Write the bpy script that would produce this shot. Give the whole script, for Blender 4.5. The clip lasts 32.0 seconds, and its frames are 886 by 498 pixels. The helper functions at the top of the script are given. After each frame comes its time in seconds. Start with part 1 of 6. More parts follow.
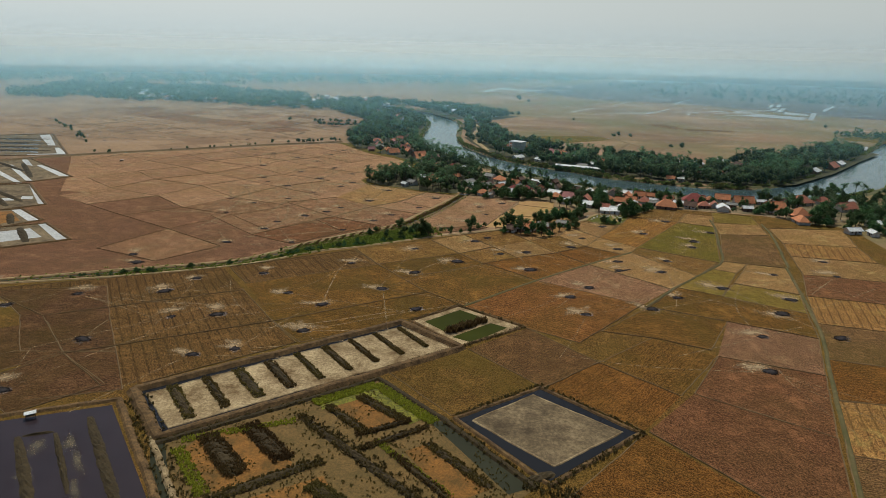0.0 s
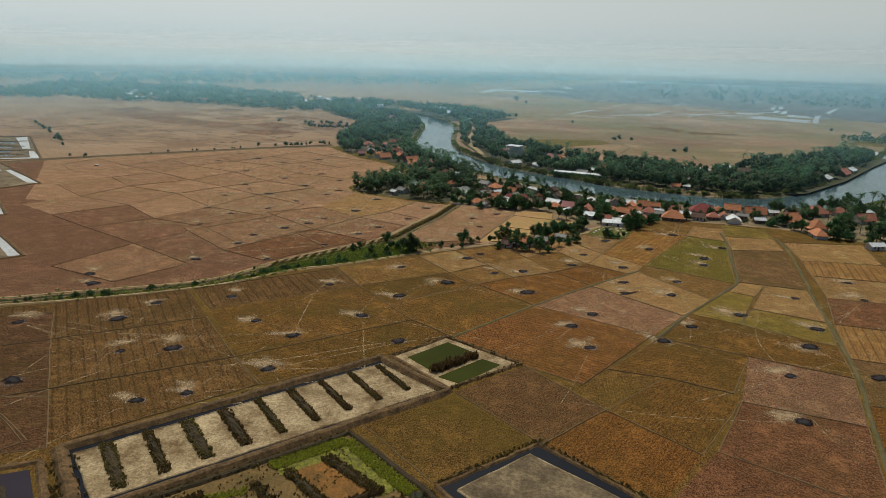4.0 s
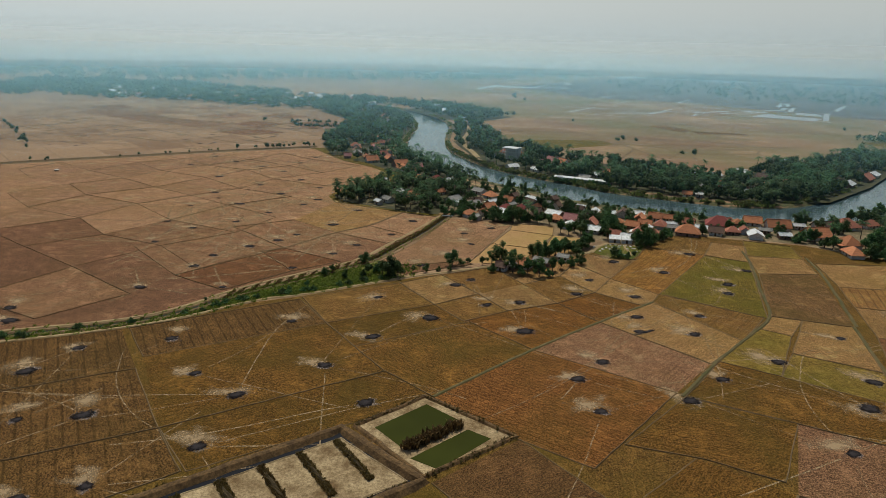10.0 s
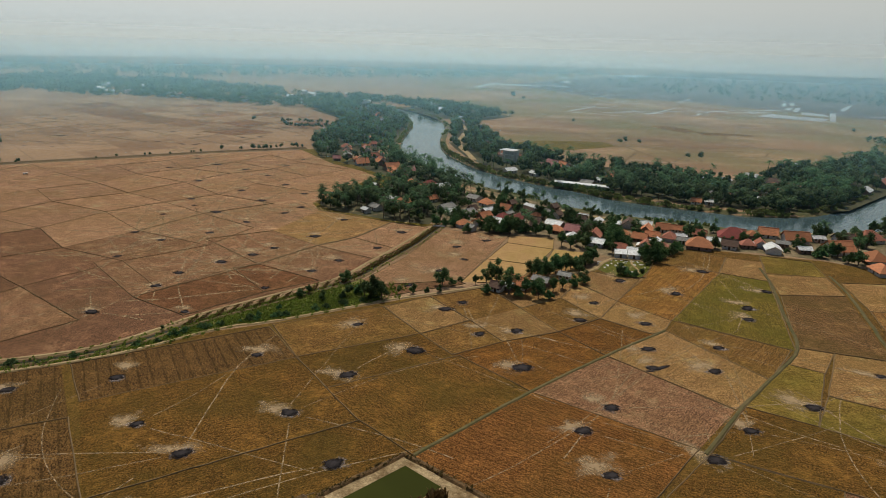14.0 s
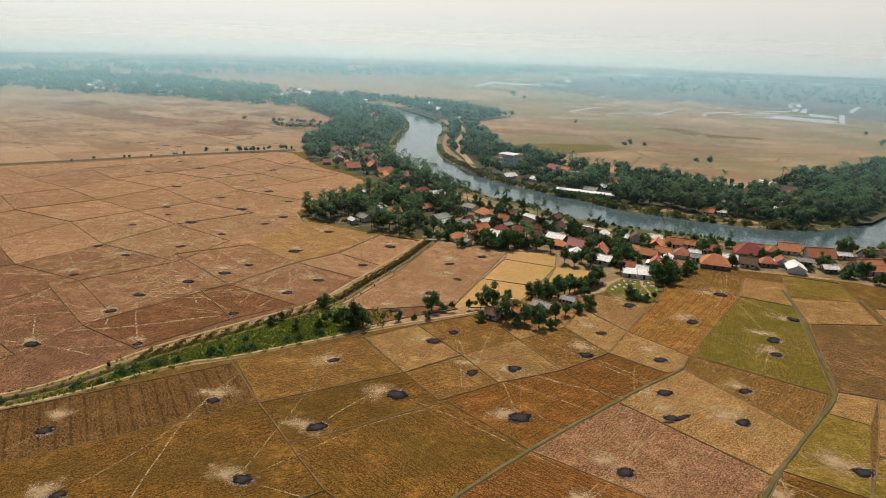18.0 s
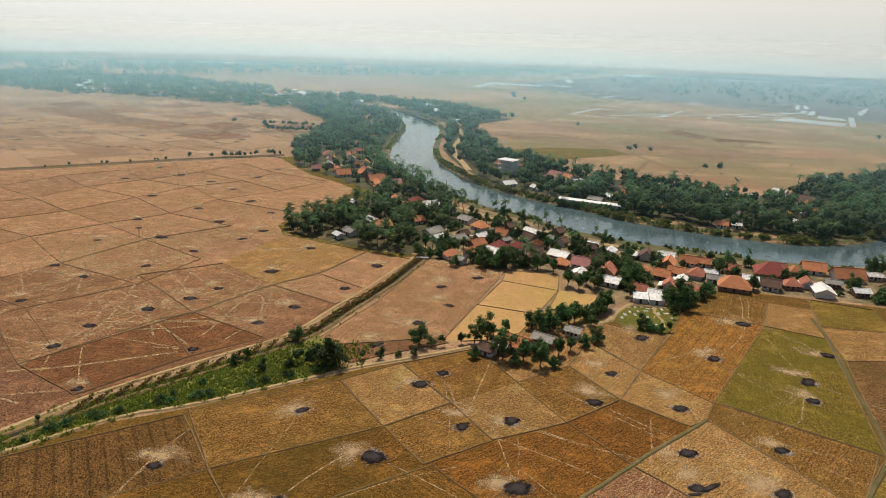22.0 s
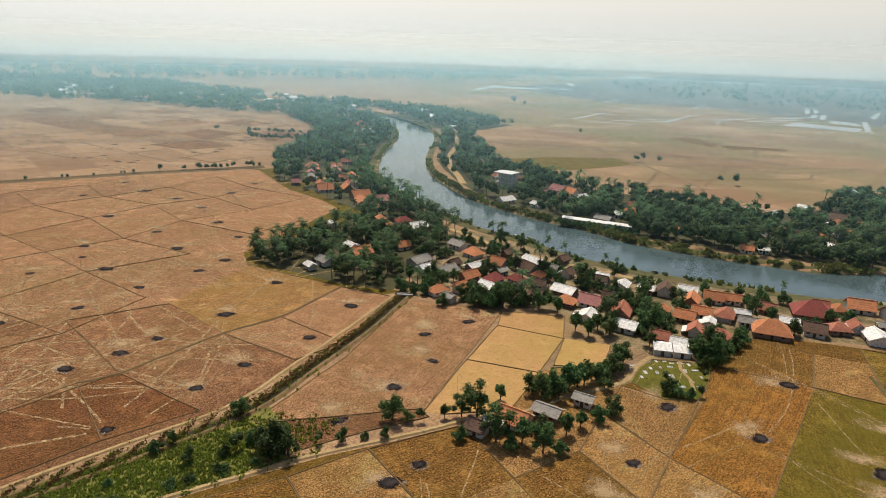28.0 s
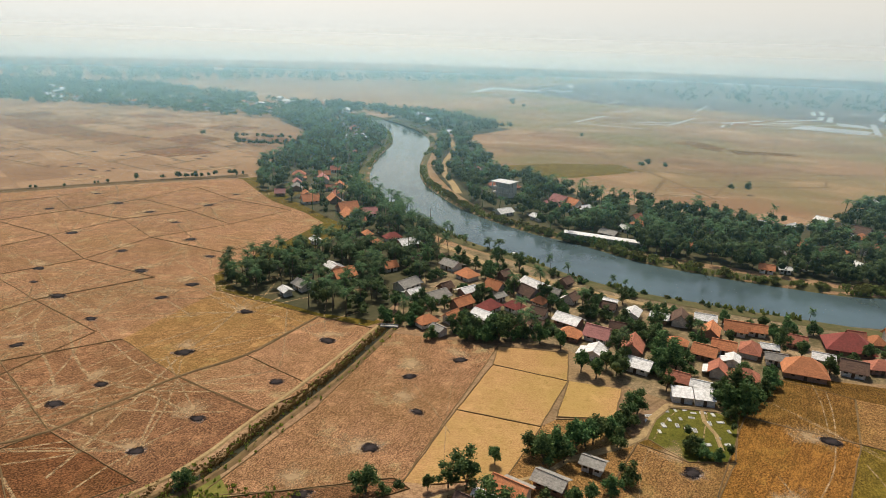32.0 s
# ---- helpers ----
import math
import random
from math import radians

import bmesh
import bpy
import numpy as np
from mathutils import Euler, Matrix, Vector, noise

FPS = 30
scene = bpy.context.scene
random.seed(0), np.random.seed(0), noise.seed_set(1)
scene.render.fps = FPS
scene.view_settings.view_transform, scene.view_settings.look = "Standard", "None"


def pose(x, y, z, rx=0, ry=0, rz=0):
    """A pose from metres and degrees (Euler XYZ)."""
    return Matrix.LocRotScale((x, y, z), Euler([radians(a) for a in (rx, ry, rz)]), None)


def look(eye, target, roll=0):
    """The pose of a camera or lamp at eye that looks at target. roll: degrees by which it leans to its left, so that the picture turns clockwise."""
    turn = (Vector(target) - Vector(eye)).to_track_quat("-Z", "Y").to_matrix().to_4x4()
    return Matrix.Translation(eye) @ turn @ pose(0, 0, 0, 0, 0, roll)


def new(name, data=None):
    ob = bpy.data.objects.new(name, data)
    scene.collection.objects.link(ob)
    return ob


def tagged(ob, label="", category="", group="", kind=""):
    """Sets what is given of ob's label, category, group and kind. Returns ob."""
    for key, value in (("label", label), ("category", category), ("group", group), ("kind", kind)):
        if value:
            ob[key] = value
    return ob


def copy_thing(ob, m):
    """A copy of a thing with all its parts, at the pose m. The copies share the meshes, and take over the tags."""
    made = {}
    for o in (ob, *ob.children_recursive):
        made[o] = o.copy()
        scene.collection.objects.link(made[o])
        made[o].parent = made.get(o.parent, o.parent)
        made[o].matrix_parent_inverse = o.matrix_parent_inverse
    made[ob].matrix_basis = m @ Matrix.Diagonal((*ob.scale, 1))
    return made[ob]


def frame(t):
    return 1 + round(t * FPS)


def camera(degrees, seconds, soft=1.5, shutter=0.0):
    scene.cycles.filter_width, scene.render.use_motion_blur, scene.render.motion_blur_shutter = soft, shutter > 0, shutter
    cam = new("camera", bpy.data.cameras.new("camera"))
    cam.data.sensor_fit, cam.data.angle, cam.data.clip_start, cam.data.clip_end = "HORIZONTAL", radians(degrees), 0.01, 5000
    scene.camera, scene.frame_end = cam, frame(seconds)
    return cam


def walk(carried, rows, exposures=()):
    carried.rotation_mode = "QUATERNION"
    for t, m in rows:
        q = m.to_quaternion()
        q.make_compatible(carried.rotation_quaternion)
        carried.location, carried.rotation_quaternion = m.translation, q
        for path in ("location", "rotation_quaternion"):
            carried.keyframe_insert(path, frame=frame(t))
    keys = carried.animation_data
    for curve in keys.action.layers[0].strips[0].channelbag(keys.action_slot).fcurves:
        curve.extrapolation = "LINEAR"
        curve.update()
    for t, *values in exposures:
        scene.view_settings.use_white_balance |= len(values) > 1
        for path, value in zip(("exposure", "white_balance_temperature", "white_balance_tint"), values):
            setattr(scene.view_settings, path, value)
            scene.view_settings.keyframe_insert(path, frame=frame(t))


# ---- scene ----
# A drone flies level, at about 90 m, over dry paddies towards a riverside village.
cam = camera(69.1, 32.0, soft=0.6)
# seconds, place, yaw to the left, pitch, roll
PATH = [
    (0, 0.59, 13.25, 90.64, 7.64, -17.02, 1.14),
    (1, 0.58, 20.21, 90.64, 7.53, -17.06, 1.19),
    (2, 0.55, 27.17, 90.64, 7.46, -17.05, 1.23),
    (3, 0.54, 34.14, 90.64, 7.41, -17.03, 1.32),
    (6, 0.47, 55.03, 90.62, 7.41, -16.98, 1.29),
    (7, 0.46, 61.99, 90.62, 7.36, -17.04, 1.28),
    (8, 0.44, 68.95, 90.62, 7.32, -17.13, 1.30),
    (9, 0.43, 75.90, 90.61, 7.29, -17.26, 1.34),
    (10, 0.40, 82.86, 90.61, 7.26, -17.40, 1.38),
    (11, 0.39, 89.81, 90.61, 7.21, -17.52, 1.46),
    (12, 0.38, 96.78, 90.61, 7.19, -17.58, 1.53),
    (13, 0.35, 103.73, 90.60, 7.16, -17.62, 1.54),
    (14, 0.34, 110.69, 90.60, 7.12, -17.64, 1.57),
    (17, 0.28, 131.55, 90.59, 7.12, -17.79, 1.81),
    (18, 0.26, 138.50, 90.59, 7.12, -17.80, 1.83),
    (19, 0.24, 145.45, 90.59, 7.12, -17.81, 1.87),
    (20, 0.22, 152.40, 90.59, 7.13, -17.80, 1.92),
    (21, 0.20, 159.35, 90.57, 7.14, -17.81, 1.94),
    (22, 0.19, 166.30, 90.57, 7.17, -17.82, 1.92),
    (23, 0.16, 173.25, 90.57, 7.19, -17.81, 1.93),
    (24, 0.15, 180.20, 90.57, 7.21, -17.76, 1.95),
    (25, 0.12, 187.15, 90.56, 7.22, -17.70, 1.93),
    (28, 0.07, 207.99, 90.56, 7.23, -17.62, 1.81),
    (29, 0.05, 214.93, 90.56, 7.24, -17.60, 1.76),
    (30, 0.04, 221.88, 90.55, 7.22, -17.57, 1.75),
    (31, 0.01, 228.81, 90.55, 7.20, -17.53, 1.73),
    (32, -0.00, 235.76, 90.55, 7.21, -17.50, 1.69),
]


EXPOSURES = [(0, -0.42, 5950, 2), (13, -0.50, 6100, 4), (14.5, -0.38, 6300, 6), (16.5, -0.11, 6550, 9), (18, 0.04, 6700, 10), (32, 0.08, 6700, 10)]


def heading(x, y, z, yaw, pitch, roll):
    a, b = radians(yaw), radians(pitch)
    way = Vector((-math.sin(a) * math.cos(b), math.cos(a) * math.cos(b), math.sin(b)))
    return look((x, y, z), Vector((x, y, z)) + way * 10, roll)


walk(cam, [(t, heading(*row)) for t, *row in PATH], EXPOSURES)

# ---- sky, sun ----
SUN_TURN, SUN_RISE = radians(-14), radians(60)
world = bpy.data.worlds.new("sky")
scene.world = world
world.use_nodes = True
wn = world.node_tree.nodes
sky = wn.new("ShaderNodeTexSky")
sky.sky_type, sky.sun_disc = "NISHITA", False
sky.sun_elevation, sky.sun_rotation = SUN_RISE, SUN_TURN
sky.air_density, sky.dust_density, sky.ozone_density = 1.0, 3.0, 1.0
wn["Background"].inputs["Strength"].default_value = 0.088
world.node_tree.links.new(sky.outputs[0], wn["Background"].inputs["Color"])
lamp = bpy.data.lights.new("sun", "SUN")
lamp.energy, lamp.angle, lamp.color = 3.7, radians(2.0), (1.0, 0.93, 0.80)
sun = new("sun", lamp)
sun_way = Vector((math.sin(SUN_TURN) * math.cos(SUN_RISE), math.cos(SUN_TURN) * math.cos(SUN_RISE), math.sin(SUN_RISE)))
sun.matrix_world = look(sun_way * 400, (0, 0, 0))


# ---- materials ----
def nodes_of(name):
    m = bpy.data.materials.new(name)
    m.use_nodes = True
    return m, m.node_tree.nodes, m.node_tree.links


def mix_rgb(n, l, fac, a, b, kind="MIX"):
    k = n.new("ShaderNodeMix")
    k.data_type, k.blend_type = "RGBA", kind
    for sock, v in ((k.inputs[0], fac), (k.inputs[6], a), (k.inputs[7], b)):
        if isinstance(v, bpy.types.NodeSocket):
            l.new(v, sock)
        elif isinstance(v, (int, float)):
            sock.default_value = v
        else:
            sock.default_value = (*v, 1)
    return k.outputs[2]


def noise_of(n, l, vec, scale, detail=3, rough=0.6):
    k = n.new("ShaderNodeTexNoise")
    k.inputs["Scale"].default_value, k.inputs["Detail"].default_value, k.inputs["Roughness"].default_value = scale, detail, rough
    l.new(vec, k.inputs["Vector"])
    return k.outputs["Fac"]


def ramp(n, l, fac, lo, hi):
    k = n.new("ShaderNodeMapRange")
    k.inputs[1].default_value, k.inputs[2].default_value = lo, hi
    l.new(fac, k.inputs[0])
    return k.outputs[0]


def math_of(n, l, op, a, b):
    k = n.new("ShaderNodeMath")
    k.operation = op
    for sock, v in zip(k.inputs, (a, b)):
        if isinstance(v, bpy.types.NodeSocket):
            l.new(v, sock)
        else:
            sock.default_value = v
    return k.outputs[0]


def surface(name, a, b, grain=1.0, patch=0.06, rough=0.9, bump=0.3, spread=0.12, metal=0.0, spec=0.2):
    """Two-tone surface: patches some metres wide, a fine grain, each object a little lighter or darker."""
    m, n, l = nodes_of(name)
    p = n["Principled BSDF"]
    where = n.new("ShaderNodeNewGeometry").outputs["Position"]
    big = ramp(n, l, noise_of(n, l, where, patch, 8, 0.78), 0.38, 0.62)
    fine = ramp(n, l, noise_of(n, l, where, grain, 5, 0.85), 0.42, 0.6)
    c = mix_rgb(n, l, big, a, b)
    c = mix_rgb(n, l, math_of(n, l, "MULTIPLY", fine, 0.6), c, [v * 0.5 for v in b])
    rnd = n.new("ShaderNodeObjectInfo").outputs["Random"]
    hsv = n.new("ShaderNodeHueSaturation")
    l.new(ramp_to(n, l, rnd, 1 - spread, 1 + spread), hsv.inputs["Value"])
    l.new(c, hsv.inputs["Color"])
    l.new(hsv.outputs[0], p.inputs["Base Color"])
    p.inputs["Roughness"].default_value, p.inputs["Metallic"].default_value = rough, metal
    p.inputs["Specular IOR Level"].default_value = spec
    bp = n.new("ShaderNodeBump")
    bp.inputs["Strength"].default_value = bump
    l.new(fine, bp.inputs["Height"])
    l.new(bp.outputs[0], p.inputs["Normal"])
    return m


def ramp_to(n, l, fac, lo, hi):
    k = n.new("ShaderNodeMapRange")
    k.inputs[3].default_value, k.inputs[4].default_value = lo, hi
    l.new(fac, k.inputs[0])
    return k.outputs[0]


def warmed(c, rosy=False):
    """Shifts a tone towards red and takes out blue, less of it for the pinkish stubble."""
    if rosy:
        return (c[0] * 1.07, c[1] * 0.915, c[2] * 0.66)
    return (c[0] * 1.11, c[1] * 0.905, c[2] * 0.55)


def stubble(name, straw, soil, weed, rows=0.5, gap=2.2, weeds=0.3, spread=0.1, trails=0.5):
    """A harvested paddy: cut straw in rows over dry soil, trodden trails, weeds coming up in patches. The rows follow the field's own map."""
    m, n, l = nodes_of(name)
    p = n["Principled BSDF"]
    uv = n.new("ShaderNodeUVMap").outputs["UV"]
    where = n.new("ShaderNodeNewGeometry").outputs["Position"]
    big = noise_of(n, l, where, 0.035, 4, 0.6)
    mid = noise_of(n, l, where, 0.16, 5, 0.75)
    rosy = "pink" in name
    straw, soil, weed = warmed([v * (1.46 if rows else 1.0) for v in straw], rosy), warmed([v * (0.56 if rows else 0.8) for v in soil], rosy), warmed(weed)
    # cut straw lies along the rows: short streaks, with clods and stalks between
    lay = n.new("ShaderNodeMapping")
    lay.inputs["Scale"].default_value = (1.0, 0.3, 1.0)
    l.new(uv, lay.inputs["Vector"])
    streak = noise_of(n, l, lay.outputs[0], 2.2, 3, 0.8)
    fine = noise_of(n, l, where, 2.3, 3, 0.9)
    speck = ramp(n, l, math_of(n, l, "ADD", math_of(n, l, "MULTIPLY", fine, 0.72), math_of(n, l, "MULTIPLY", streak, 0.28)), 0.44, 0.57)
    wave = n.new("ShaderNodeTexWave")
    wave.bands_direction = "X"
    wave.inputs["Scale"].default_value = 0.314 / gap
    wave.inputs["Distortion"].default_value = 0.7
    wave.inputs["Detail"].default_value = 3
    wave.inputs["Detail Scale"].default_value = 2.5
    l.new(uv, wave.inputs["Vector"])
    lines = ramp(n, l, wave.outputs["Fac"], 0.0, 0.14)
    lines = math_of(n, l, "MAXIMUM", lines, ramp(n, l, mid, 0.52, 0.72))
    c = mix_rgb(n, l, math_of(n, l, "MULTIPLY", speck, ramp_to(n, l, mid, 0.45, 1.15)), soil, straw)
    c = mix_rgb(n, l, math_of(n, l, "MULTIPLY", ramp(n, l, mid, 0.52, 0.72), 0.4), c, [min(1, v * 1.2) for v in straw])
    c = mix_rgb(n, l, math_of(n, l, "MULTIPLY", math_of(n, l, "SUBTRACT", 1.0, lines), rows), c, [v * 0.75 for v in soil])
    c = mix_rgb(n, l, math_of(n, l, "MULTIPLY", ramp(n, l, big, 0.42, 0.64), weeds), c, weed)
    tufts = ramp(n, l, noise_of(n, l, where, 0.45, 4, 0.75), 0.56, 0.66)
    c = mix_rgb(n, l, math_of(n, l, "MULTIPLY", tufts, weeds), c, [v * 0.6 for v in weed])
    clump = ramp(n, l, noise_of(n, l, where, 0.5, 5, 0.85), 0.48, 0.64)
    c = mix_rgb(n, l, math_of(n, l, "MULTIPLY", clump, 0.5 if rows else 0.2), c, (0.55, 0.48, 0.42), "MULTIPLY")
    # stalks raked and blown into pale drifts
    drift = ramp(n, l, noise_of(n, l, where, 0.075, 6, 0.8), 0.55, 0.7)
    c = mix_rgb(n, l, math_of(n, l, "MULTIPLY", math_of(n, l, "MULTIPLY", drift, ramp_to(n, l, fine, 0.1, 1.3)), trails), c, [min(0.62, v * 1.45) for v in straw])
    rnd = n.new("ShaderNodeObjectInfo").outputs["Random"]
    hsv = n.new("ShaderNodeHueSaturation")
    l.new(ramp_to(n, l, rnd, 1 - spread, 1 + spread), hsv.inputs["Value"])
    l.new(c, hsv.inputs["Color"])
    l.new(hsv.outputs[0], p.inputs["Base Color"])
    p.inputs["Roughness"].default_value, p.inputs["Specular IOR Level"].default_value = 0.95, 0.1
    bp = n.new("ShaderNodeBump")
    bp.inputs["Strength"].default_value, bp.inputs["Distance"].default_value = 0.7 if rows else 0.25, 0.2
    l.new(math_of(n, l, "MULTIPLY", speck, lines) if rows else speck, bp.inputs["Height"])
    l.new(bp.outputs[0], p.inputs["Normal"])
    return m


def leaf_mat(name, a, b, spread=0.3):
    m, n, l = nodes_of(name)
    p = n["Principled BSDF"]
    geo = n.new("ShaderNodeNewGeometry")
    c = mix_rgb(n, l, geo.outputs["Random Per Island"], a, b)
    stand = ramp(n, l, noise_of(n, l, geo.outputs["Position"], 0.13, 2, 0.6), 0.35, 0.65)
    c = mix_rgb(n, l, math_of(n, l, "MULTIPLY", stand, 0.35), c, [v * 0.7 for v in a])
    rnd = n.new("ShaderNodeObjectInfo").outputs["Random"]
    hsv = n.new("ShaderNodeHueSaturation")
    l.new(ramp_to(n, l, rnd, 1 - spread, 1 + spread), hsv.inputs["Value"])
    l.new(ramp_to(n, l, rnd, 0.48, 0.53), hsv.inputs["Hue"])
    l.new(c, hsv.inputs["Color"])
    l.new(hsv.outputs[0], p.inputs["Base Color"])
    p.inputs["Roughness"].default_value, p.inputs["Specular IOR Level"].default_value = 0.7, 0.15
    thin, both = n.new("ShaderNodeBsdfTranslucent"), n.new("ShaderNodeMixShader")
    l.new(hsv.outputs[0], thin.inputs["Color"])
    both.inputs[0].default_value = 0.3
    l.new(p.outputs[0], both.inputs[1])
    l.new(thin.outputs[0], both.inputs[2])
    l.new(both.outputs[0], n["Material Output"].inputs["Surface"])
    return m


def trail_mat():
    """Trodden straw, broken up along its length."""
    m, n, l = nodes_of("trodden_straw")
    p = n["Principled BSDF"]
    geo = n.new("ShaderNodeNewGeometry").outputs["Position"]
    l.new(math_of(n, l, "MULTIPLY", ramp(n, l, noise_of(n, l, geo, 0.5, 5, 0.8), 0.36, 0.6), 0.8), p.inputs["Alpha"])
    l.new(mix_rgb(n, l, noise_of(n, l, geo, 1.5, 4, 0.7), (0.54, 0.38, 0.21), (0.40, 0.27, 0.14)), p.inputs["Base Color"])
    p.inputs["Roughness"].default_value, p.inputs["Specular IOR Level"].default_value = 1.0, 0.05
    return m


def plain_mat(name, a, rough=0.7, grain=3.0):
    return surface(name, a, [v * 0.8 for v in a], grain, 0.4, rough, 0.15, 0.1)


# olive, orange, red, grey, scrub: colours darkened to imitate dimmer light near the camera
STRAW = {
    "orow": stubble("stubble_orange_rows", (0.281, 0.145, 0.060), (0.102, 0.047, 0.017), (0.093, 0.085, 0.021), 0.6, 1.6, 0.25),
    "pink": stubble("stubble_pinkish", (0.36, 0.215, 0.145), (0.11, 0.06, 0.04), (0.13, 0.10, 0.045), 0.3, 1.8, 0.2),
    "pinkish": stubble("stubble_dull_pink", (0.30, 0.172, 0.118), (0.095, 0.05, 0.034), (0.12, 0.09, 0.045), 0.25, 1.8, 0.25),
    # Lighter copy of the pink stubble: haze over farther plots put into the colour.
    "blush": stubble("stubble_haze_paled_pink", (0.46, 0.295, 0.21), (0.19, 0.108, 0.072), (0.17, 0.13, 0.05), 0.25, 1.8, 0.25),
    "pale": stubble("stubble_pale", (0.40, 0.275, 0.165), (0.16, 0.095, 0.05), (0.18, 0.15, 0.05), 0.3, 1.8, 0.25),
    "tan": stubble("stubble_tan", (0.29, 0.185, 0.08), (0.08, 0.042, 0.016), (0.12, 0.10, 0.03), 0.4, 2.0, 0.4),
    "green": stubble("stubble_with_green_regrowth", (0.215, 0.18, 0.05), (0.085, 0.068, 0.018), (0.115, 0.115, 0.022), 0.3, 1.8, 0.8),
    "bgreen": stubble("stubble_bright_green", (0.29, 0.225, 0.075), (0.12, 0.09, 0.03), (0.125, 0.12, 0.026), 0.3, 1.8, 0.65),
    "olive": stubble("stubble_olive", (0.225, 0.133, 0.043), (0.065, 0.039, 0.013), (0.081, 0.068, 0.017), 0.4, 1.8, 0.55),
    "brown": stubble("stubble_brown", (0.35, 0.20, 0.075), (0.11, 0.058, 0.022), (0.13, 0.10, 0.03), 0.5, 2.6, 0.35),
    "dark": stubble("stubble_dark", (0.24, 0.16, 0.095), (0.07, 0.04, 0.025), (0.10, 0.08, 0.03), 0.3, 2.0, 0.6),
    "orange": stubble("stubble_orange", (0.25, 0.13, 0.042), (0.075, 0.037, 0.014), (0.093, 0.076, 0.021), 0.4, 1.7, 0.3),
    "stripe": stubble("stubble_wide_stripes", (0.40, 0.25, 0.12), (0.15, 0.08, 0.04), (0.14, 0.12, 0.04), 0.7, 3.0, 0.2),
    "rows": stubble("stubble_dark_rows", (0.205, 0.13, 0.062), (0.05, 0.028, 0.012), (0.085, 0.068, 0.019), 0.6, 3.3, 0.2),
    "red": stubble("stubble_reddish", (0.225, 0.12, 0.08), (0.075, 0.037, 0.023), (0.102, 0.085, 0.034), 0.3, 1.8, 0.2),
    "grey": stubble("stubble_grey_brown", (0.19, 0.115, 0.065), (0.08, 0.048, 0.03), (0.119, 0.102, 0.043), 0.3, 1.4, 0.2),
    "scrub": stubble("rough_scrub_grass", (0.20, 0.13, 0.048), (0.06, 0.038, 0.015), (0.128, 0.102, 0.025), 0.1, 2.0, 0.6),
    "sage": stubble("stubble_sage", (0.41, 0.28, 0.175), (0.16, 0.098, 0.055), (0.22, 0.165, 0.07), 0.3, 2.2, 0.4),
    "umber": stubble("stubble_umber", (0.15, 0.09, 0.06), (0.05, 0.027, 0.017), (0.075, 0.058, 0.018), 0.3, 2.4, 0.5),
    "bare": stubble("bare_threshing_field", (0.50, 0.37, 0.26), (0.40, 0.27, 0.18), (0.30, 0.27, 0.11), 0.0, 2.0, 0.5, 0.1, 0.0),
    "grave": stubble("cemetery_grass", (0.16, 0.18, 0.05), (0.085, 0.095, 0.03), (0.06, 0.09, 0.017), 0.0, 2.0, 0.8),
}
SOIL = surface("dry_earth_path", (0.46, 0.33, 0.16), (0.36, 0.24, 0.11), 1.2, 0.1)
# Grove ground cover, its colour darkened to stand for shade between the trees.
FLOOR = surface("shade_darkened_grove_floor", (0.04, 0.045, 0.018), (0.09, 0.075, 0.032), 0.5, 0.08)
BANK = surface("overgrown_river_bank", (0.06, 0.07, 0.022), (0.13, 0.105, 0.04), 0.5, 0.07)
YARD = surface("swept_yard_earth", (0.40, 0.28, 0.16), (0.09, 0.075, 0.03), 0.9, 0.07)
BUND = surface("grassy_bund_earth", (0.14, 0.095, 0.038), (0.24, 0.15, 0.07), 0.8, 0.12)
VERGE = surface("grassy_verge", (0.085, 0.078, 0.024), (0.17, 0.125, 0.05), 0.9, 0.1)
DIKE = surface("dry_dike_earth", (0.21, 0.12, 0.046), (0.085, 0.048, 0.019), 1.0, 0.25)
BED = surface("cracked_pond_bed", (0.56, 0.41, 0.22), (0.16, 0.095, 0.038), 1.4, 0.1, bump=0.6)
BED_GREY = surface("grey_silt_bed", (0.30, 0.21, 0.11), (0.09, 0.06, 0.03), 1.1, 0.1)
BED_ORANGE = surface("orange_silt_bed", (0.36, 0.15, 0.03), (0.14, 0.075, 0.018), 1.5, 0.16)
WEED = surface("bright_pond_weed", (0.27, 0.24, 0.025), (0.11, 0.10, 0.02), 1.0, 0.25)
HEDGE = surface("dark_scrub_mound", (0.075, 0.05, 0.02), (0.045, 0.03, 0.013), 1.6, 0.4, bump=0.8)
MARSH = surface("dry_marsh_grass", (0.21, 0.12, 0.038), (0.115, 0.075, 0.022), 1.3, 0.16, bump=0.6)
FLATS = surface("silty_pond_flats", (0.16, 0.115, 0.10), (0.085, 0.062, 0.058), 0.08, 0.008)
GRASS = leaf_mat("tall_green_grass", (0.09, 0.12, 0.02), (0.36, 0.38, 0.06))
REED = leaf_mat("yellowing_reed", (0.20, 0.20, 0.05), (0.13, 0.14, 0.04))
LEAF = leaf_mat("tree_leaf", (0.03, 0.07, 0.028), (0.19, 0.27, 0.085))
PALM = leaf_mat("palm_leaf", (0.03, 0.075, 0.032), (0.18, 0.245, 0.09))
BARK = surface("grey_bark", (0.18, 0.14, 0.10), (0.11, 0.085, 0.06), 3.0, 0.5)


